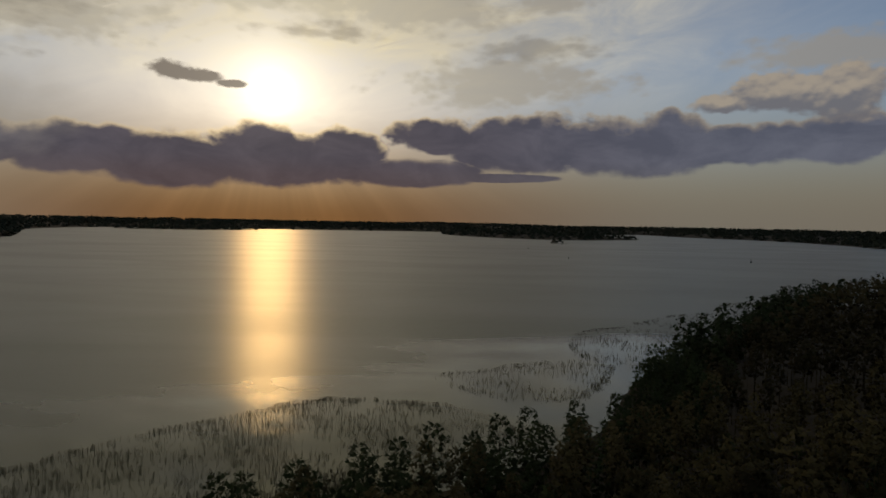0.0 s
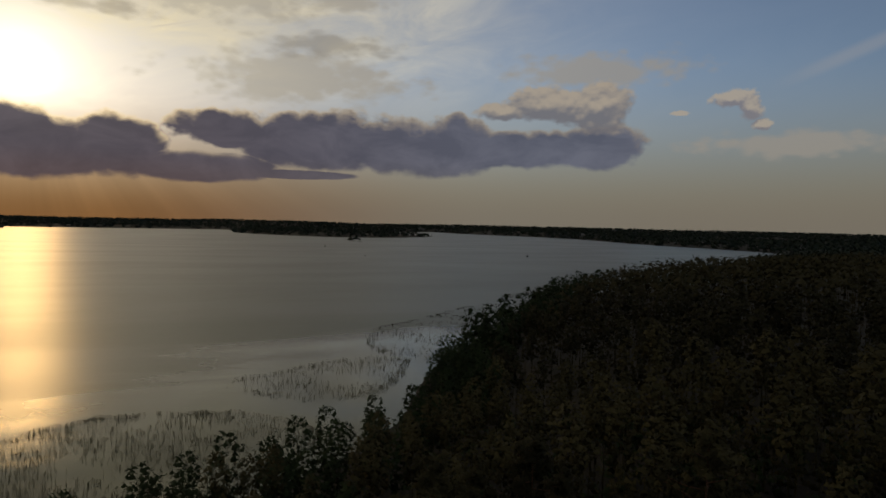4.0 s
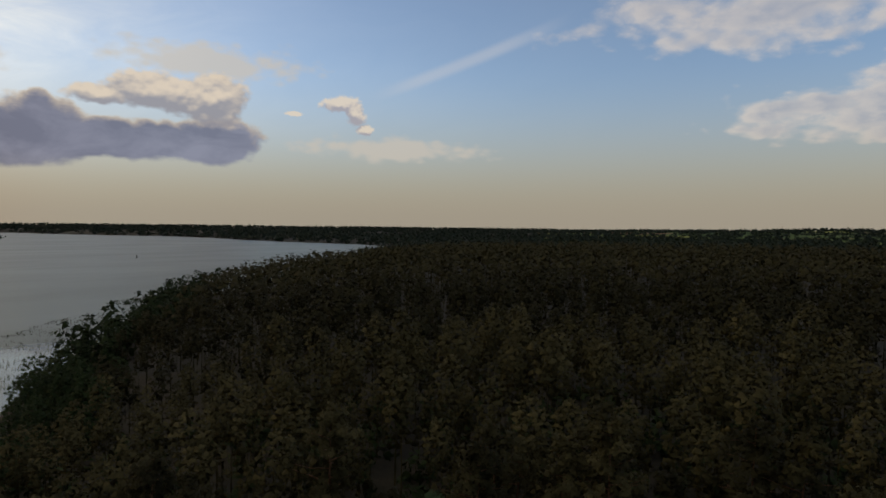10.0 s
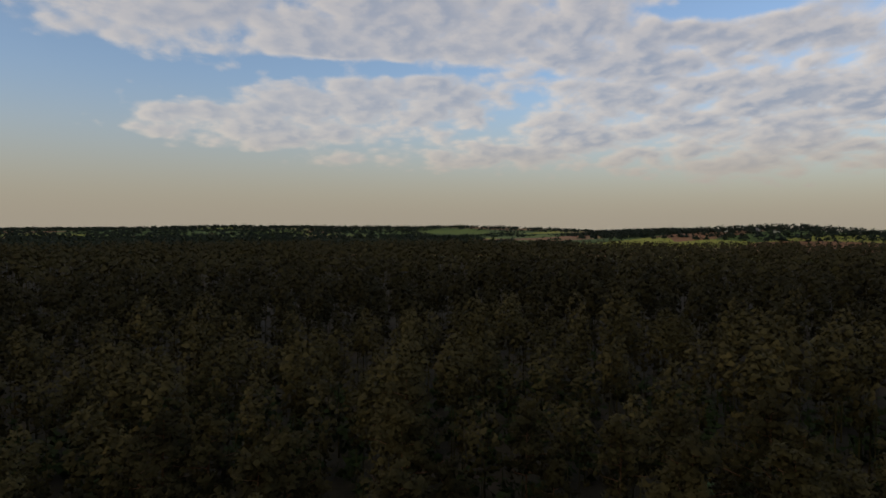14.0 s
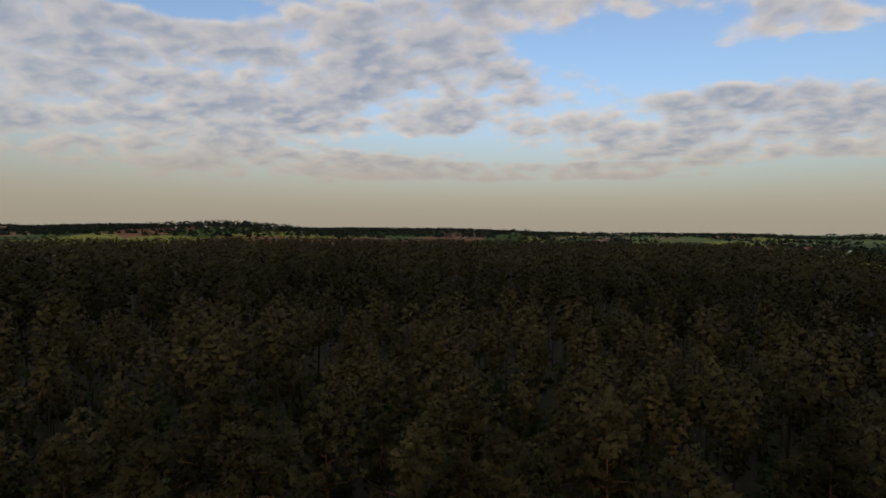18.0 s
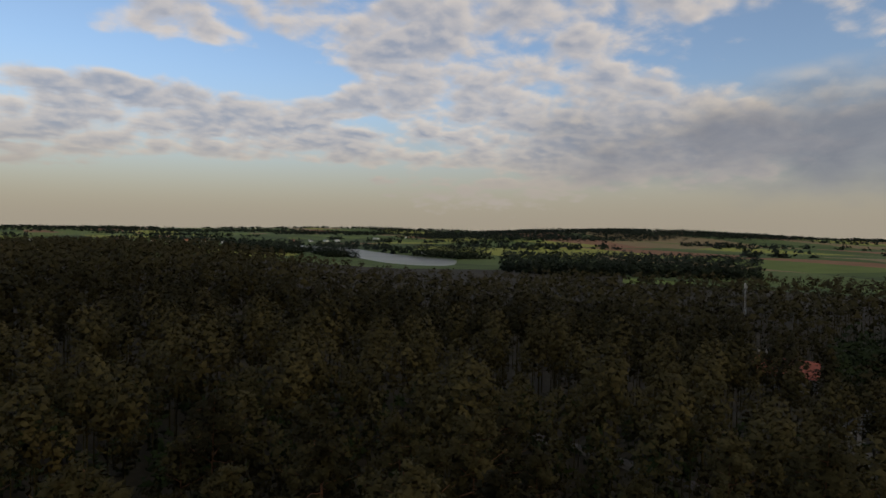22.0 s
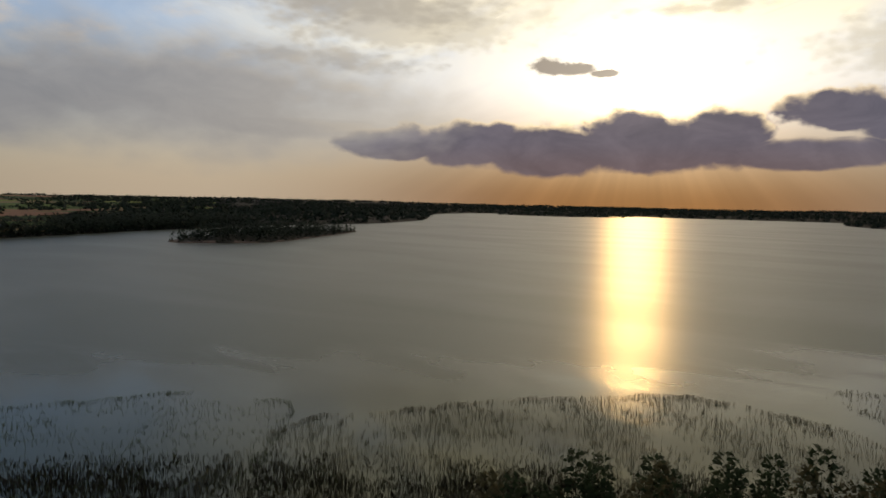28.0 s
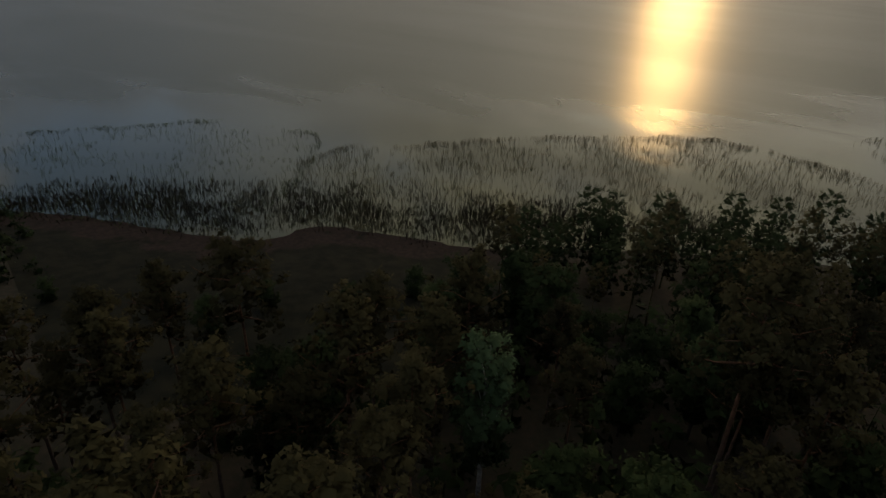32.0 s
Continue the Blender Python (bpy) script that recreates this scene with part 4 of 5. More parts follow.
# the wooded hills over the fields
x3, y3 = scatter(19.0, 3300, lambda x, y: (np.hypot(x, y) > 1150) & (hilly(x, y) > 0.30) & (np.degrees(np.arctan2(x, y)) % 360 > 95) & (np.degrees(np.arctan2(x, y)) % 360 < 300) & (swell(x, y, 150, 3.0) > -0.35) & (land(x, y) > 5), g3)
s = spots_at(x3, y3, 0.75, 1.15, g3, 0.8)
tagged(planted("hill_woods", small, s, HAZED_LEAVES, g3.integers(0, 3, len(s))), "dense woods over the hills behind the fields", "woodland", kind="stuff")


# ---------------------------------------------------------------- reeds
def reed_bed(name, label, outline, per_m2, high, mats, edge=0.0, seed=1, gaps=0.0, wide=0.035, inner=1.0, fade=0.0):
    """Upright stems inside an outline; edge thickens its rim by that many metres."""
    g = np.random.default_rng(seed)
    p = rounded(outline)
    (x0, y0), (x1, y1) = p.min(0), p.max(0)
    n = int((x1 - x0) * (y1 - y0) * per_m2 * 0.30)
    x, y = g.uniform(x0, x1, n), g.uniform(y0, y1, n)
    d = signed(p, x, y) + 1.2 * swell(x, y, 3.0, seed)
    dens = np.where(d < edge, 1.0, inner) * np.clip(1.0 + gaps * 1.6 * (swell(x, y, 9.0, seed + 2.0) + 0.5 * swell(x, y, 3.5, seed) - 0.2), 0.04, 1)
    if fade:
        dens = dens * np.clip(d / fade, 0.06, 1.0)
    ok = (d > 0) & (g.uniform(size=n) < dens)
    # each spot is a tuft of three stems
    x, y = np.repeat(x[ok], 3), np.repeat(y[ok], 3)
    n = len(x)
    x, y = x + g.normal(0, 0.10, n), y + g.normal(0, 0.10, n)
    z = np.clip(ground_at(x, y), -0.5, 0.4)
    h = high * g.uniform(0.35, 0.75, n) * (1 + 0.12 * swell(x, y, 6.0, 1.0))
    a, w = g.uniform(0, 6.28, n), max(wide, 0.018) * g.uniform(0.6, 1.5, n)
    lx, ly = g.normal(0, 0.10, n) * h, g.normal(0, 0.10, n) * h
    c, e = np.cos(a) * w, np.sin(a) * w
    top = np.maximum(z, 0) + h
    v = np.stack([np.stack([x - c, y - e, z], 1), np.stack([x + c, y + e, z], 1), np.stack([x + lx + c * 0.7, y + ly + e * 0.7, top], 1), np.stack([x + lx - c * 0.7, y + ly - e * 0.7, top * 0.97], 1)], 1).reshape(-1, 3)
    ob = new(name, mesh_from(name, v, np.arange(4 * n).reshape(-1, 4), [mats], smooth=False))
    return tagged(ob, label, "reeds", kind="stuff")


reed_bed("reed_bed", "tan and green reeds standing in shallow water", ((7, 160), (-13, 167), (-33, 167), (-49, 154), (-69, 136), (-90, 108), (-100, 95), (-92, 62), (-74, 68), (-48, 80), (-22, 100), (2, 116), (20, 140)), 17.0, 1.3, REED, 2.0, 1, 0.6, 0.02, 0.32)
reed_bed("reed_bed", "sparse reeds in open shallow water", ((-106, 99), (-121, 99), (-137, 94), (-150, 75), (-166, 52), (-172, 34), (-176, 12), (-149, -8), (-129, 9), (-118, 33), (-90, 49), (-84, 62)), 13.0, 0.95, REED_GREEN, 1.8, 2, 0.8, 0.02, 0.20)
reed_bed("sedge_bank", "dense brown sedge along the bare shore", ((-128, 2), (-114, 33), (-82, 51), (-71, 65), (-47, 76), (-22, 95), (-4, 112), (-20, 122), (-48, 106), (-74, 92), (-94, 76), (-112, 64), (-128, 48), (-142, 18), (-146, -4)), 34.0, 0.85, SEDGE_BROWN, 1.0, 9, 0.5, 0.035, 1.0, 13.0)
reed_bed("reed_bed", "sparse reeds in open shallow water", ((-2, 194), (16, 172), (40, 172), (56, 198), (60, 214), (39, 219), (14, 204)), 6.0, 1.35, REED, 3.0, 3, 0.7, 0.022, 0.3)
reed_bed("reed_bed", "sparse reeds in open shallow water", ((62, 276), (52, 232), (70, 210), (108, 255), (150, 306), (176, 345), (150, 346), (126, 334), (92, 300)), 4.0, 1.4, REED, 3.0, 4, 0.9, 0.03, 0.25)
reed_bed("reed_bed", "tongue of green reeds off the wooded point", ((176, 385), (190, 366), (228, 378), (262, 396), (240, 408), (205, 400)), 4.0, 1.5, REED, 4.0, 5, 0.6, 0.04, 0.35)
reed_bed("marsh_reeds", "golden and green sedge on the flat marsh", ((-206, -36), (-216, -25), (-240, -13), (-283, -9), (-340, -27), (-420, -64), (-500, -114), (-540, -178), (-420, -134), (-330, -102), (-260, -80), (-214, -60)), 4.0, 1.0, REED_GOLD, 3.0, 6, 1.3, 0.05, 0.5)
reed_bed("marsh_reeds", "green sedge tussocks on the flat marsh", ((-206, -36), (-216, -25), (-240, -13), (-283, -9), (-340, -27), (-420, -64), (-500, -114), (-540, -178), (-420, -134), (-330, -102), (-260, -80), (-214, -60)), 4.0, 0.9, REED_GREEN, 1.0, 12, 1.6, 0.05, 0.5)
reed_bed("reed_bed", "grey-green thin reeds round the marsh", ((-200, -30), (-192, -6), (-203, 20), (-226, 38), (-250, 43), (-302, 33), (-351, 7), (-419, -41), (-500, -105), (-420, -66), (-340, -30), (-283, -12), (-240, -16)), 12.0, 0.6, REED_PALE, 4.0, 7, 0.35, 0.03, 0.85)



# ---------------------------------------------------------------- things
def paint(name, colour, rough=0.5, metal=0.0, spec=0.4, grime=0.25):
    """Paint, plastic or metal with a little dirt on it."""
    m, g, b = material(name, rough, metal, spec)
    p = g.node("ShaderNodeTexCoord").outputs["Object"]
    n = g.noise(p, 2.2, 5.0, 0.6, 0.3)
    dirty = tuple(c * 0.55 for c in colour)
    g.put(b.inputs["Base Color"], g.mix(g.line(n, 0.45, 0.75, 0.0, grime * 2), colour, dirty))
    g.put(b.inputs["Roughness"], g.line(n, 0.3, 0.7, rough * 0.8, min(1.0, rough * 1.25)))
    return m


WHITE = paint("white_gelcoat", (0.75, 0.76, 0.76), 0.3)
BLUE_COVER = paint("blue_canvas", (0.03, 0.05, 0.11), 0.8)
GREEN_HULL = paint("green_paint", (0.03, 0.10, 0.08), 0.45)
RED_HULL = paint("red_paint", (0.28, 0.04, 0.03), 0.45)
DARK_WOOD = paint("tarred_wood", (0.045, 0.038, 0.032), 0.85)
DECKING = paint("weathered_planks", (0.16, 0.14, 0.12), 0.85)
ALLOY = paint("mast_alloy", (0.55, 0.56, 0.58), 0.35, 0.8)
GALVANISED = paint("galvanised_steel", (0.34, 0.35, 0.36), 0.5, 0.7)
ROOF_RED = paint("red_sheet_roof", (0.30, 0.075, 0.045), 0.45)
ROOF_TILE = paint("clay_tiles", (0.26, 0.09, 0.05), 0.8)
ROOF_GREY = paint("grey_roofing", (0.14, 0.14, 0.15), 0.7)
PLASTER = paint("pale_plaster", (0.62, 0.58, 0.50), 0.85)
PLASTER_WHITE = paint("white_plaster", (0.78, 0.78, 0.76), 0.85)
ORANGE_WALL = paint("orange_plaster", (0.60, 0.22, 0.08), 0.85)
GLASS = paint("dark_glass", (0.02, 0.025, 0.03), 0.12)
TARMAC = mottled("asphalt", [(0.035, 0.035, 0.037), (0.05, 0.05, 0.05), (0.07, 0.069, 0.066)], 0.06, 1.1, 0.8, 0.02)
TRACK = mottled("gravel_track", [(0.05, 0.047, 0.045), (0.075, 0.07, 0.066), (0.10, 0.094, 0.088)], 0.1, 1.3, 0.9, 0.03)
BUOY_DARK = paint("dark_buoy_paint", (0.03, 0.03, 0.035), 0.5)
BUOY_WHITE = paint("white_buoy_plastic", (0.8, 0.8, 0.78), 0.4)
DISH = paint("dish_enamel", (0.7, 0.7, 0.7), 0.4)


def box(bm, x0, x1, y0, y1, z0, z1, bevel=0.0):
    """A block between two corners, its edges eased."""
    made = bmesh.ops.create_cube(bm, size=1.0, matrix=Matrix.Translation(((x0 + x1) / 2, (y0 + y1) / 2, (z0 + z1) / 2)) @ Matrix.Diagonal((x1 - x0, y1 - y0, z1 - z0, 1)))
    if bevel:
        edges = list({e for v in made["verts"] for e in v.link_edges})
        bmesh.ops.bevel(bm, geom=edges, offset=bevel, segments=1, affect="EDGES")


def rod(bm, a, b, r0, r1=None, sides=8):
    """A round bar between two points."""
    a, b = Vector(a), Vector(b)
    turn = (b - a).to_track_quat("Z", "Y").to_matrix().to_4x4()
    bmesh.ops.create_cone(bm, cap_ends=True, segments=sides, radius1=r0, radius2=r0 if r1 is None else r1, depth=(b - a).length, matrix=Matrix.Translation((a + b) / 2) @ turn)


def solid(name, mat, draw, smooth=False):
    """A mesh drawn by a function into a bmesh."""
    bm = bmesh.new()
    draw(bm)
    me = bpy.data.meshes.new(name)
    bm.to_mesh(me)
    bm.free()
    me.materials.append(mat)
    if smooth:
        me.polygons.foreach_set("use_smooth", np.ones(len(me.polygons), bool))
    return me


def hull(bm, length, beam, depth, deck=True):
    """A boat's shell: pointed bow towards +y, flat stern."""
    rings = []
    for t in np.linspace(0, 1, 9):
        w = beam / 2 * (0.86 + 0.14 * math.sin(math.pi * min(1, t * 1.3))) * math.sqrt(max(0.0, 1 - max(0, (t - 0.42) / 0.58) ** 2.2)) + 0.015
        sheer = depth * (0.9 + 0.25 * t * t)
        y = (t - 0.5) * length
        rings.append([bm.verts.new(p) for p in ((-w, y, sheer), (-w * 0.9, y, sheer * 0.35), (-w * 0.4, y, -0.12 * depth), (0, y, -0.25 * depth), (w * 0.4, y, -0.12 * depth), (w * 0.9, y, sheer * 0.35), (w, y, sheer))])
    for a, b in zip(rings, rings[1:]):
        for k in range(6):
            bm.faces.new((a[k], a[k + 1], b[k + 1], b[k]))
        if deck:
            bm.faces.new((a[0], b[0], b[6], a[6]))
    bm.faces.new(rings[0][::-1])
    bmesh.ops.recalc_face_normals(bm, faces=bm.faces)


def sailing_boat():
    ob = new("sailing_boat")
    part("hull", solid("hull", WHITE, lambda bm: hull(bm, 6.4, 2.3, 0.75), True), ob)
    cabin = part("cabin", solid("cabin", WHITE, lambda bm: box(bm, -0.75, 0.75, -0.3, 1.9, 0.6, 1.15, 0.18)), ob)
    part("cabin_window", solid("cabin_window", GLASS, lambda bm: [box(bm, sx * 0.752 - 0.006, sx * 0.752 + 0.006, 0.1, 1.4, 0.86, 1.02) for sx in (-1, 1)]), cabin, "dark tinted cabin windows")
    part("cockpit", solid("cockpit", BLUE_COVER, lambda bm: box(bm, -0.7, 0.7, -2.6, -0.5, 0.68, 0.74, 0.03)), ob, "dark cockpit well")
    part("mast", solid("mast", ALLOY, lambda bm: rod(bm, (0, 0.9, 0.8), (0, 0.9, 8.6), 0.07, 0.05)), ob, "slim grey alloy mast")
    boom = part("boom", solid("boom", ALLOY, lambda bm: rod(bm, (0, 0.85, 1.7), (0, -2.2, 1.75), 0.05)), ob)
    part("sail_cover", solid("sail_cover", BLUE_COVER, lambda bm: rod(bm, (0, 0.7, 1.84), (0, -2.1, 1.86), 0.15, 0.09)), boom, "furled sail under dark canvas")
    part("rudder", solid("rudder", DARK_WOOD, lambda bm: box(bm, -0.03, 0.03, -3.5, -3.2, -0.3, 0.8, 0.01)), ob)
    for k, (x, y) in enumerate(((0, 3.1), (-1.05, 0.6), (1.05, 0.6), (0, -3.1))):
        part("stay", solid("stay", ALLOY, lambda bm: rod(bm, (x, y, 0.75), (0, 0.9, 8.4), 0.012, sides=3)), ob)
    return tagged(ob, "white sailing boat with bare mast moored at the pontoon", "boat", "boats moored in the cove")


def at(az, r, z=None, turn=0.0):
    x, y = r * math.sin(radians(az)), r * math.cos(radians(az))
    return pose(x, y, float(ground_at([x], [y])[0]) if z is None else z, 0, 0, turn)


first = sailing_boat()
first.matrix_basis = at(258.5, 200, 0, 98)
for az, r, turn in ((259.6, 200, 100), (260.6, 199, 103), (256.2, 203, 96)):
    copy_thing(first, at(az, r, 0, turn))


def rowing_boat(shell, inside, label, length=4.2, beam=1.5):
    ob = new("rowing_boat")
    part("hull", solid("hull", shell, lambda bm: hull(bm, length, beam, 0.5), True), ob)
    part("gunwale", solid("gunwale", WHITE, lambda bm: [box(bm, s * beam * 0.46 - 0.03, s * beam * 0.46 + 0.03, -length * 0.48, length * 0.12, 0.45, 0.52, 0.01) for s in (-1, 1)]), ob, "pale rubbing strake")
    for y in (-length * 0.28, 0.05):
        part("thwart", solid("thwart", inside, lambda bm: box(bm, -beam * 0.42, beam * 0.42, y - 0.12, y + 0.12, 0.47, 0.52, 0.01)), ob)
    part("well", solid("well", inside, lambda bm: box(bm, -beam * 0.36, beam * 0.36, -length * 0.42, length * 0.2, 0.455, 0.465)), ob)
    return tagged(ob, label, "boat", "boats moored in the cove")


rowing_boat(GREEN_HULL, DARK_WOOD, "small dark green rowing boat at the pontoon").matrix_basis = at(258.4, 192.5, 0, -80)
rowing_boat(GREEN_HULL, DECKING, "small green dinghy lying at the pontoon", 3.2, 1.3).matrix_basis = at(259.4, 192.5, 0, -70)
rowing_boat(RED_HULL, WHITE, "white and red motor boat at the pontoon", 5.6, 2.0).matrix_basis = at(260.7, 192.0, 0, 118)
rowing_boat(WHITE, WHITE, "white open motor boat at the pontoon", 4.6, 1.9).matrix_basis = at(257.3, 200, 0, 96)


def hauled_boat():
    ob = new("upturned_boat")
    me = solid("hull", WHITE, lambda bm: (hull(bm, 4.4, 1.5, 0.5), bmesh.ops.rotate(bm, verts=bm.verts, cent=(0, 0, 0.26), matrix=Matrix.Rotation(math.pi, 3, "Y"))), True)
    part("hull", me, ob)
    part("keel", solid("keel", DARK_WOOD, lambda bm: box(bm, -0.03, 0.03, -1.9, 1.7, 0.6, 0.68, 0.01)), ob)
    return tagged(ob, "white upturned boat lying on the shore", "boat", "boats laid up on the shore")


up = hauled_boat()
up.matrix_basis = at(251.6, 192, None, 20)
for az, r in ((252.15, 192.5), (252.7, 193)):
    copy_thing(up, at(az, r, None, 24))


def pontoon(start, end, width, label, name="pontoon", post_gap=6.0, solid_deck=True):
    """A walkway on posts over the water, with a beam along each side."""
    a, b = Vector((*start, 0)), Vector((*end, 0))
    length = (b - a).length
    ob = new(name)
    ob.matrix_basis = Matrix.Translation(a) @ pose(0, 0, 0, 0, 0, math.degrees(math.atan2(b.y - a.y, b.x - a.x)))
    for s in (-1, 1):
        part("beam", solid("beam", DARK_WOOD, lambda bm: box(bm, 0, length, s * width / 2 - 0.11, s * width / 2 + 0.11, 0.22, 0.48, 0.02)), ob, "dark tarred side beam")
        for x in np.arange(0.5, length, post_gap):
            part("post", solid("post", DARK_WOOD, lambda bm: rod(bm, (x, s * (width / 2 + 0.2), -1.2), (x, s * (width / 2 + 0.2), 0.95), 0.09, 0.08, 6)), ob)
    if solid_deck:
        me = solid("plank", DECKING, lambda bm: box(bm, 0.02, 0.26, -width / 2 + 0.1, width / 2 - 0.1, 0.49, 0.53))
        for x in np.arange(0, length - 0.3, 0.3):
            p = part("plank", me, ob)
            p.location.x = x
    else:
        for x in np.arange(1.0, length, 3.0):
            part("crosspiece", solid("crosspiece", DARK_WOOD, lambda bm: box(bm, x - 0.06, x + 0.06, -width / 2, width / 2, 0.3, 0.4)), ob)
    return tagged(ob, label, "jetty")


def spot(az, r):
    return r * math.sin(radians(az)), r * math.cos(radians(az))


pontoon(spot(256.6, 196.5), spot(261.0, 195.5), 1.6, "narrow dark pontoon with boats on both sides")
pontoon((-158, -33), (-179, 18), 2.2, "long narrow jetty frame running out past the reeds", "jetty", 5.0, False)
pontoon((-178.4, 19.5), (-170, 22.5), 1.6, "short arm closing the end of the jetty", "jetty", 4.0, False)


def hut():
    ob = new("hut")
    part("wall", solid("wall", PLASTER_WHITE, lambda bm: box(bm, -1.8, 1.8, -1.3, 1.3, 0, 2.4, 0.04)), ob)
    part("roof", solid("roof", ROOF_GREY, lambda bm: box(bm, -2.0, 2.0, -1.5, 1.5, 2.4, 2.55, 0.03)), ob)
    part("door", solid("door", DARK_WOOD, lambda bm: box(bm, 1.8, 1.83, -0.5, 0.4, 0.05, 2.0)), ob)
    part("window", solid("window", GLASS, lambda bm: box(bm, -0.7, 0.7, 1.3, 1.32, 1.1, 1.9)), ob)
    return tagged(ob, "small white hut standing in the shore yard", "hut")


hut().matrix_basis = at(251.5, 211, None, 160)


def gable(bm, lx, ly, base, ridge, over=0.4, thick=0.18):
    """Two sloping roof slabs that meet over the x axis."""
    for s in (-1, 1):
        pts = [(-lx / 2 - over, s * (ly / 2 + over), base - over * 0.5), (lx / 2 + over, s * (ly / 2 + over), base - over * 0.5), (lx / 2 + over, 0, ridge), (-lx / 2 - over, 0, ridge)]
        lo = [bm.verts.new(p) for p in pts]
        hi = [bm.verts.new((p[0], p[1], p[2] + thick)) for p in pts]
        bm.faces.new(lo)
        bm.faces.new(hi[::-1])
        for k in range(4):
            bm.faces.new((lo[k], hi[k], hi[(k + 1) % 4], lo[(k + 1) % 4]))
    bmesh.ops.recalc_face_normals(bm, faces=bm.faces)


def walls(bm, lx, ly, high, ridge):
    """Walls with gable ends."""
    box(bm, -lx / 2, lx / 2, -ly / 2, ly / 2, -1.5, high)
    for s in (-1, 1):
        a = [bm.verts.new((s * lx / 2 - s * t, y, z)) for t in (0, 0.25) for y, z in ((-ly / 2, high), (ly / 2, high), (0, ridge))]
        bm.faces.new(a[:3])
        bm.faces.new(a[3:])
        bm.faces.new((a[0], a[2], a[5], a[3]))
        bm.faces.new((a[1], a[2], a[5], a[4]))


def house(lx, ly, high, ridge, wall, roof, label, panes=2):
    ob = new("house")
    w = part("wall", solid("wall", wall, lambda bm: walls(bm, lx, ly, high, ridge)), ob)
    r = part("roof", solid("roof", roof, lambda bm: gable(bm, lx, ly, high, ridge)), ob)
    part("chimney", solid("chimney", ROOF_TILE, lambda bm: box(bm, lx * 0.2 - 0.3, lx * 0.2 + 0.3, -0.8, -0.2, ridge - 1.0, ridge + 0.9, 0.03)), r)
    part("door", solid("door", DARK_WOOD, lambda bm: box(bm, -0.5, 0.5, ly / 2, ly / 2 + 0.06, 0, 2.05)), ob)
    me = solid("window", GLASS, lambda bm: box(bm, -0.6, 0.6, -0.03, 0.03, 0, 1.2))
    for s in (-1, 1):
        for k in range(panes):
            p = part("window", me, ob)
            p.location = ((k + 0.5) / panes * lx * 0.8 - lx * 0.4 + 0.9, s * (ly / 2 + 0.01), 1.0)
    return tagged(ob, label, "house", "houses of the far villages")


# the lodge in the wood
lodge = house(17, 11, 4.6, 8.6, ROOF_GREY, ROOF_RED, "lodge with a red sheet-metal roof among the pines", 4)
del lodge["group"]
for k, x in enumerate((-4.2, -0.6, 3.0)):
    part("roof_strip", solid("roof_strip", DISH, lambda bm: [bm.faces.new([bm.verts.new(p) for p in ((x, 5.2, 4.79), (x + 0.3, 5.2, 4.79), (x + 0.3, 0.4, 8.64), (x, 0.4, 8.64))])]), lodge, "pale strip down the red roof")
for k in range(-10, 11):
    for s in (-1, 1):
        part("seam", solid("seam", ROOF_RED, lambda bm: rod(bm, (k * 0.84, s * 5.88, 4.6), (k * 0.84, s * 0.05, 8.78), 0.035, sides=4)), lodge)
lodge.matrix_basis = at(238.2, 214, None, 118)


def dish(bm):
    """A shallow bowl."""
    bmesh.ops.create_uvsphere(bm, u_segments=16, v_segments=10, radius=1.0)
    bmesh.ops.delete(bm, geom=[v for v in bm.verts if v.co.z > -0.55], context="VERTS")
    bmesh.ops.translate(bm, verts=bm.verts, vec=(0, 0, 1))
    bmesh.ops.solidify(bm, geom=bm.faces, thickness=0.03)


def satellite_dish():
    ob = new("satellite_dish")
    bowl = part("bowl", solid("bowl", DISH, dish, True), ob)
    bowl.matrix_basis = pose(0, 0, 1.3, 65, 0, 0)
    part("mount", solid("mount", GALVANISED, lambda bm: rod(bm, (0, 0, -0.6), (0, 0.1, 1.4), 0.05)), ob)
    part("feed_arm", solid("feed_arm", GALVANISED, lambda bm: rod(bm, (0, -0.1, 0.9), (0, -0.9, 1.5), 0.03)), ob)
    return tagged(ob, "white satellite dish on the red roof", "satellite dish", "dishes on the lodge roof")


sd = satellite_dish()
top = lodge.matrix_basis @ Vector((-7.9, 0.0, 8.9))
sd.matrix_basis = pose(*top, 0, 0, -150)
top = lodge.matrix_basis @ Vector((-5.6, 0.0, 8.9))
copy_thing(sd, pose(*top, 0, 0, -140))


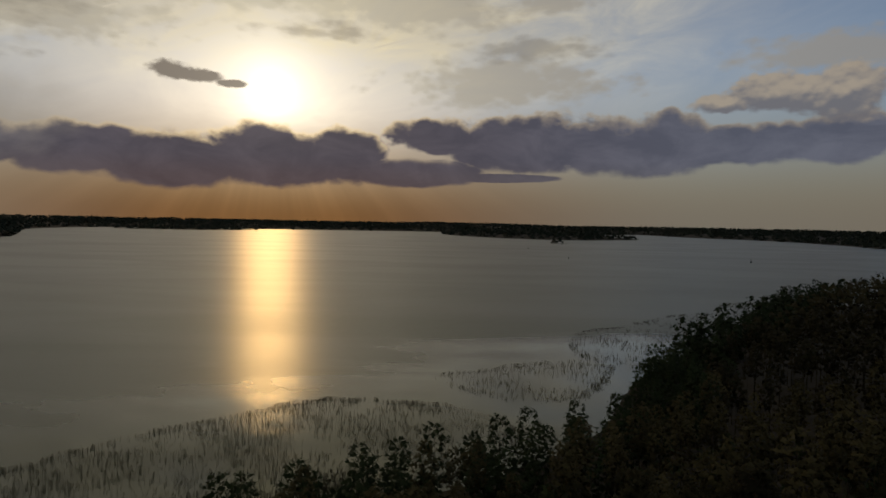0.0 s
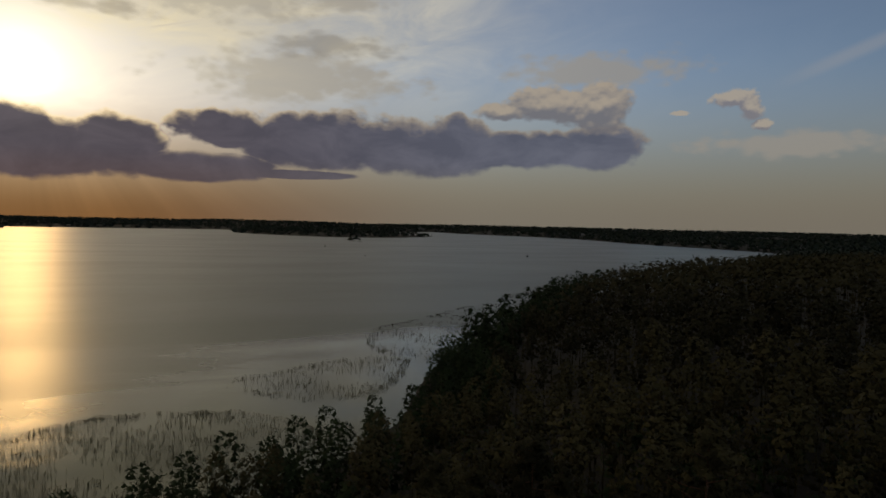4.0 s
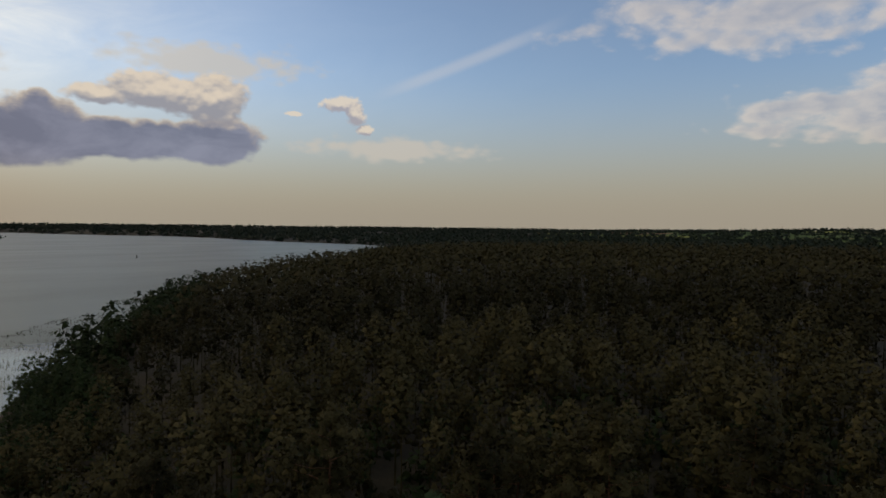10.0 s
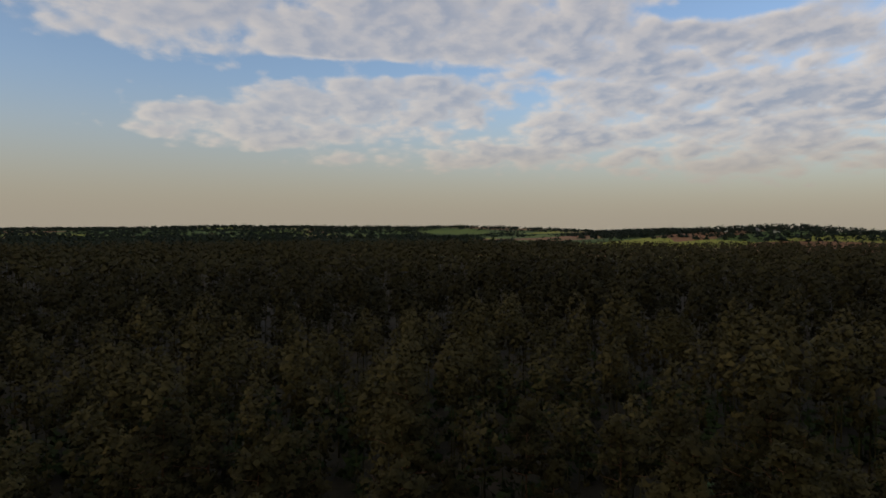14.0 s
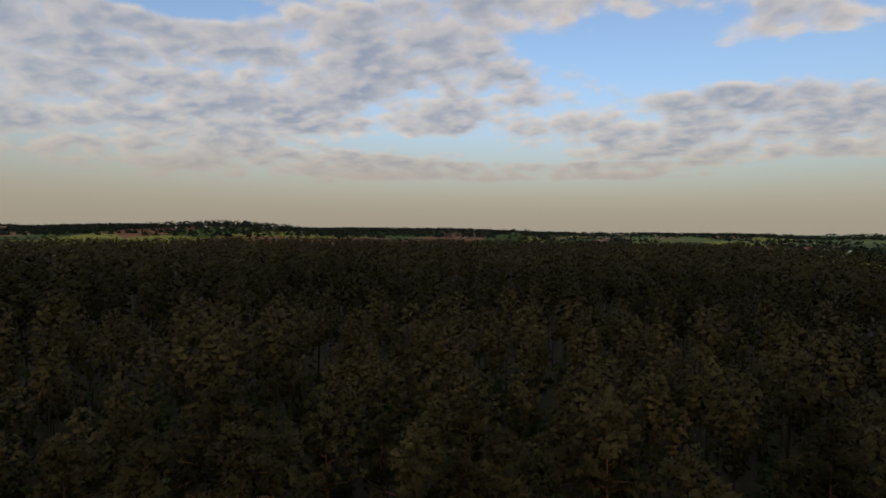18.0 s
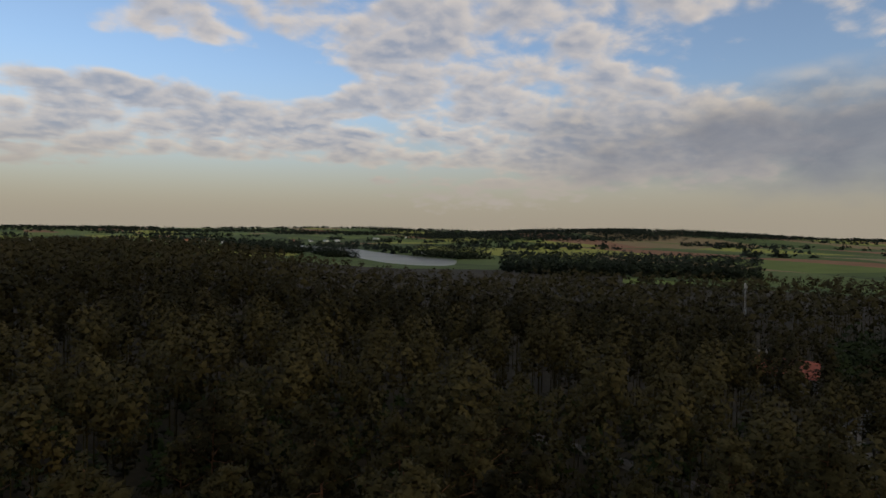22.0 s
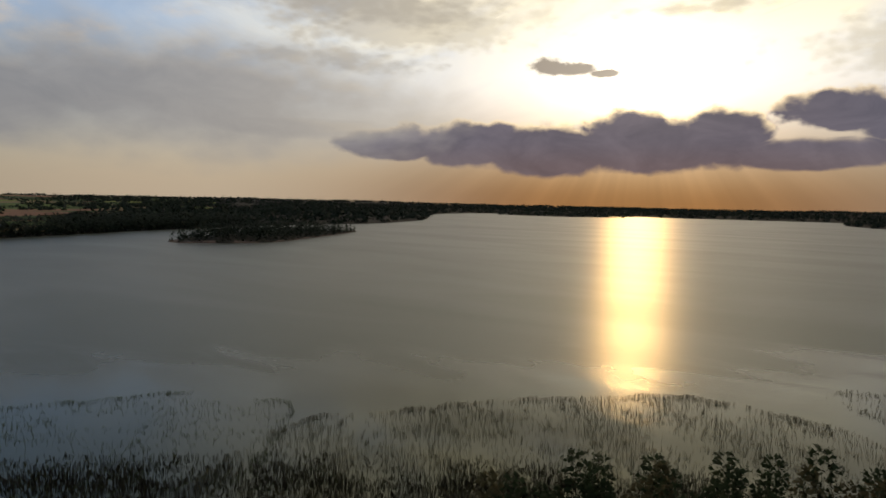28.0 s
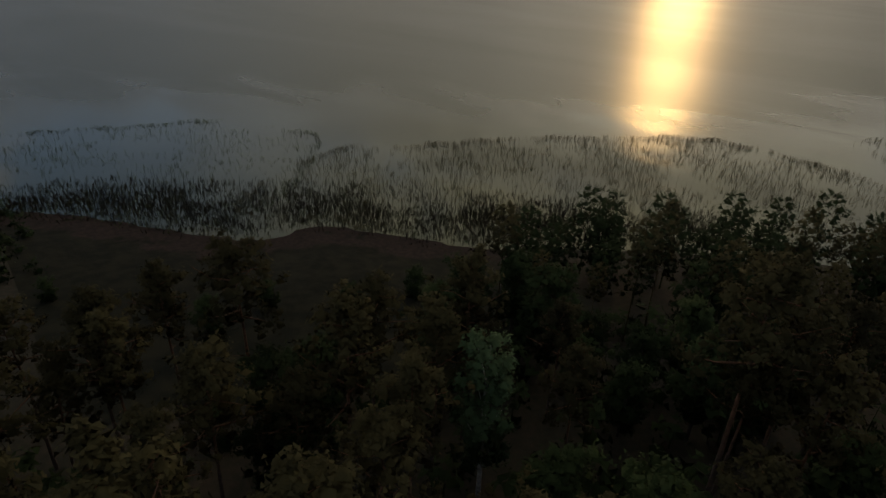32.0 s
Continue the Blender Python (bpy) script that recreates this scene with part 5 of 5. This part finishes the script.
def lattice_mast(high, wide, name, label, bays, antennas=True):
    """A three-legged lattice mast."""
    ob = new(name)
    feet = [(wide * math.cos(a), wide * math.sin(a)) for a in (0.4, 2.5, 4.6)]
    taper = 0.55
    for x, y in feet:
        part("leg", solid("leg", GALVANISED, lambda bm: rod(bm, (x, y, -0.5), (x * taper, y * taper, high), 0.05 * wide / 0.5, sides=5)), ob)
    for k in range(bays):
        z0, z1 = high * k / bays, high * (k + 1) / bays
        f0, f1 = 1 - (1 - taper) * k / bays, 1 - (1 - taper) * (k + 1) / bays

        def draw(bm):
            for i in range(3):
                (ax, ay), (bx, by) = feet[i], feet[(i + 1) % 3]
                rod(bm, (ax * f0, ay * f0, z0), (bx * f1, by * f1, z1), 0.022 * wide / 0.5, sides=4)
                rod(bm, (ax * f1, ay * f1, z1), (bx * f1, by * f1, z1), 0.022 * wide / 0.5, sides=4)

        part("bracing", solid("bracing", GALVANISED, draw), ob)
    if antennas:
        for a in (0.3, 2.3, 4.3):
            part("antenna", solid("antenna", DISH, lambda bm: box(bm, -0.12, 0.12, -0.06, 0.06, -0.9, 0.9, 0.02)), ob, "pale panel antenna").matrix_basis = pose(0.5 * math.cos(a), 0.5 * math.sin(a), high - 0.6, 0, 0, math.degrees(a) + 90)
    part("tip", solid("tip", GALVANISED, lambda bm: rod(bm, (0, 0, high - 1), (0, 0, high + 1.5), 0.03 * wide / 0.5, sides=5)), ob)
    return tagged(ob, label, "mast")


lattice_mast(27.5, 0.5, "lattice_mast", "grey lattice radio mast rising from the pines", 22).matrix_basis = at(235.0, 250)
lattice_mast(44, 1.6, "transmitter_tower", "tall thin transmitter tower on a far hill", 16, False).matrix_basis = at(217.1, 2450)
lattice_mast(36, 1.5, "transmitter_tower", "tall thin transmitter tower on a far hill", 14, False).matrix_basis = at(126.6, 2150)

# road through the wood, with its verges
def ribbon(points, width, lift):
    p = [Vector((*q, 0)) for q in points]
    fine = []
    for a, b in zip(p, p[1:]):
        n = max(2, int((b - a).length / 8))
        fine += [a.lerp(b, k / n) for k in range(n)]
    fine.append(p[-1])
    v, f = [], []
    for i, q in enumerate(fine):
        d = (fine[min(i + 1, len(fine) - 1)] - fine[max(i - 1, 0)]).normalized()
        side = Vector((-d.y, d.x, 0)) * width / 2
        zs = max(float(z) for z in ground_at([q.x, q.x + side.x, q.x - side.x], [q.y, q.y + side.y, q.y - side.y]))
        for s in (-1, 1):
            for drop in (0.0, 0.9):
                e = q + side * s * (1 + drop * 0.25)
                v.append((e.x, e.y, zs + lift - drop))
    for i in range(len(fine) - 1):
        o = i * 4
        f += [(o, o + 2, o + 6, o + 4), (o + 1, o, o + 4, o + 5), (o + 2, o + 3, o + 7, o + 6)]
    return np.array(v), np.array(f)


tagged(new("road", mesh_from("road", *ribbon(ROAD, 6.0, 0.25), [TARMAC])), "grey asphalt road running through the trees", "road", kind="structure")
tagged(new("forest_track", mesh_from("forest_track", *ribbon(((-62, -96), (-78, -64), (-88, -50), (-112, -52), (-150, -78)), 3.6, 0.2), [TRACK])), "pale gravel track under the pines", "track", kind="structure")


def street_lamp():
    ob = new("street_lamp")
    part("pole", solid("pole", GALVANISED, lambda bm: rod(bm, (0, 0, -0.4), (0, 0, 9.5), 0.11, 0.07)), ob)
    arm = part("arm", solid("arm", GALVANISED, lambda bm: rod(bm, (0, 0, 9.4), (1.5, 0, 9.9), 0.05)), ob)
    part("lamp_head", solid("lamp_head", DISH, lambda bm: box(bm, 1.3, 2.0, -0.14, 0.14, 9.82, 9.98, 0.04)), arm)
    return tagged(ob, "tall grey lamp post beside the road", "street lamp", "lamp posts along the road")


sl = street_lamp()
sl.matrix_basis = at(249.2, 400, None, 60)
copy_thing(sl, at(249.15, 470, None, 60))
copy_thing(sl, at(249.1, 560, None, 60))


def car(colour, label):
    ob = new("car")

    def body(bm):
        box(bm, -0.88, 0.88, -2.1, 2.1, 0.3, 0.85, 0.12)
        made = bmesh.ops.create_cube(bm, size=1.0, matrix=Matrix.Translation((0, -0.2, 1.1)) @ Matrix.Diagonal((1.5, 2.3, 0.55, 1)))
        for v in made["verts"]:
            if v.co.z > 1.2:
                v.co.x *= 0.82
                v.co.y = -0.2 + (v.co.y + 0.2) * 0.7

    part("body", solid("body", colour, body), ob)
    part("glazing", solid("glazing", GLASS, lambda bm: box(bm, -0.7, 0.7, -1.28, 0.86, 0.92, 1.26, 0.1)), ob)
    for x in (-0.8, 0.8):
        for y in (-1.3, 1.3):
            part("wheel", solid("wheel", BUOY_DARK, lambda bm: rod(bm, (x - 0.1, y, 0.32), (x + 0.1, y, 0.32), 0.32, sides=14)), ob)
    return tagged(ob, label, "car")


vx, vy = spot(248.45, 470)
car(BUOY_DARK, "dark car on the road among the trees").matrix_basis = pose(vx, vy, float(ground_at([vx], [vy])[0]) + 0.3, 0, 0, 112)


# marks and floats on the water
def buoy(high, wide, mat, label):
    ob = new("buoy")
    part("float", solid("float", mat, lambda bm: rod(bm, (0, 0, -0.3), (0, 0, high * 0.4), wide, wide * 0.7, 12), True), ob)
    part("top_mark", solid("top_mark", mat, lambda bm: (rod(bm, (0, 0, high * 0.4), (0, 0, high * 0.8), wide * 0.25, sides=8), rod(bm, (0, 0, high * 0.75), (0, 0, high), wide * 0.5, wide * 0.1, 10)), True), ob)
    return tagged(ob, label, "buoy", "buoys on the lake")


for az, r, h in ((8.0, 1190, 3.0), (11.7, 885, 2.2), (26.9, 965, 3.6)):
    buoy(h, h * 0.45, BUOY_DARK, "dark buoy out on the open lake").matrix_basis = at(az, r, 0)
bw = buoy(1.1, 0.55, BUOY_WHITE, "white mooring buoy floating in the bay")
bw.matrix_basis = at(273.9, 486, 0)
for az, r in ((277.3, 455), (268.5, 455), (281.0, 402)):
    copy_thing(bw, at(az, r, 0))

# single trees that stand out
solo = broad_model(31, 15.5, 4.4, 0.12)
grove("maple_tree", "broad bright green tree standing over the boat cove", [(*spot(256.6, 138), float(ground_at(*[[c] for c in spot(256.6, 138)])[0]) - 0.1, 1.0, 30.0)], [solo], [(ALDER_BARK, BIRCHLEAF)], "tree", "")
shrubs = []
for az, r, s in ((262.5, 128, 0.75), (265.5, 122, 0.6), (268.8, 126, 0.72), (272.5, 112, 0.5), (259.8, 130, 0.8), (266.9, 104, 0.7), (276, 100, 0.45), (296, 74, 0.5), (306, 68, 0.5), (300, 63, 0.7), (315, 66, 0.45), (322, 70, 0.6), (287, 82, 0.4)):
    x, y = spot(az, r)
    shrubs.append((x, y, float(ground_at([x], [y])[0]) - 0.1, s, az * 7.0))
grove("willow_bush", "low dark green bush on the shore meadow", shrubs, [broad_model(33, 9, 3.6, 0.05), broad_model(34, 8, 3.2, 0.04)], [(ALDER_BARK, LEAVES)] * 2, "bush", "bushes of the shore meadow")
x, y = 297, 1508
grove("islet_tree", "single small tree on the tiny lake islet", [(x, y, float(ground_at([x], [y])[0]) - 0.1, 0.62, 0.0)], [broad_model(35, 12, 5.0, 0.05)], [(ALDER_BARK, HAZED_LEAVES)], "tree", "")

# villages and farms
g5 = np.random.default_rng(21)
KINDS = [house(12, 8, 3.4, 7.0, PLASTER, ROOF_TILE, "pale house with a red tiled roof"), house(10, 8, 3.2, 6.8, PLASTER_WHITE, ROOF_GREY, "white house with a grey roof"), house(34, 11, 4.5, 7.0, PLASTER_WHITE, ROOF_GREY, "long white farm building with a grey roof", 6),
         house(13, 10, 5.5, 9.5, ORANGE_WALL, ROOF_TILE, "orange house with a tiled roof on the hillside")]
SITES = [(3, 169.7, 1560, 20), (0, 176.5, 1720, 60), (0, 179.0, 1700, 10), (3, 180.3, 1690, 75), (2, 178.2, 1760, 85), (1, 174.4, 1800, 30), (0, 183, 1680, 15), (1, 184.2, 1730, 70), (0, 185.6, 1700, 40), (0, 187, 1760, 5), (1, 188.6, 1720, 50), (0, 190.2, 1780, 80),
         (2, 197.6, 2050, 85), (2, 198.6, 2080, 80), (1, 196.2, 1990, 20), (0, 194.6, 1960, 40), (2, 202.2, 2450, 95), (1, 205.0, 2500, 60), (1, 99.7, 1330, 30), (0, 77.0, 1650, 50), (2, 131.0, 1700, 30), (1, 133.4, 1680, 60), (1, 134.8, 1640, 15),
         (2, 258.3, 1120, 80), (1, 260.4, 1100, 20), (0, 261.2, 1130, 60), (1, 254.6, 1050, 40), (1, 206.6, 1160, 20), (0, 250.5, 1250, 70), (1, 290.5, 1000, 20)]
used = set()
for k, az, r, turn in SITES:
    if k in used:
        copy_thing(KINDS[k], at(az, r, None, turn))
    else:
        used.add(k)
        KINDS[k].matrix_basis = at(az, r, None, turn)
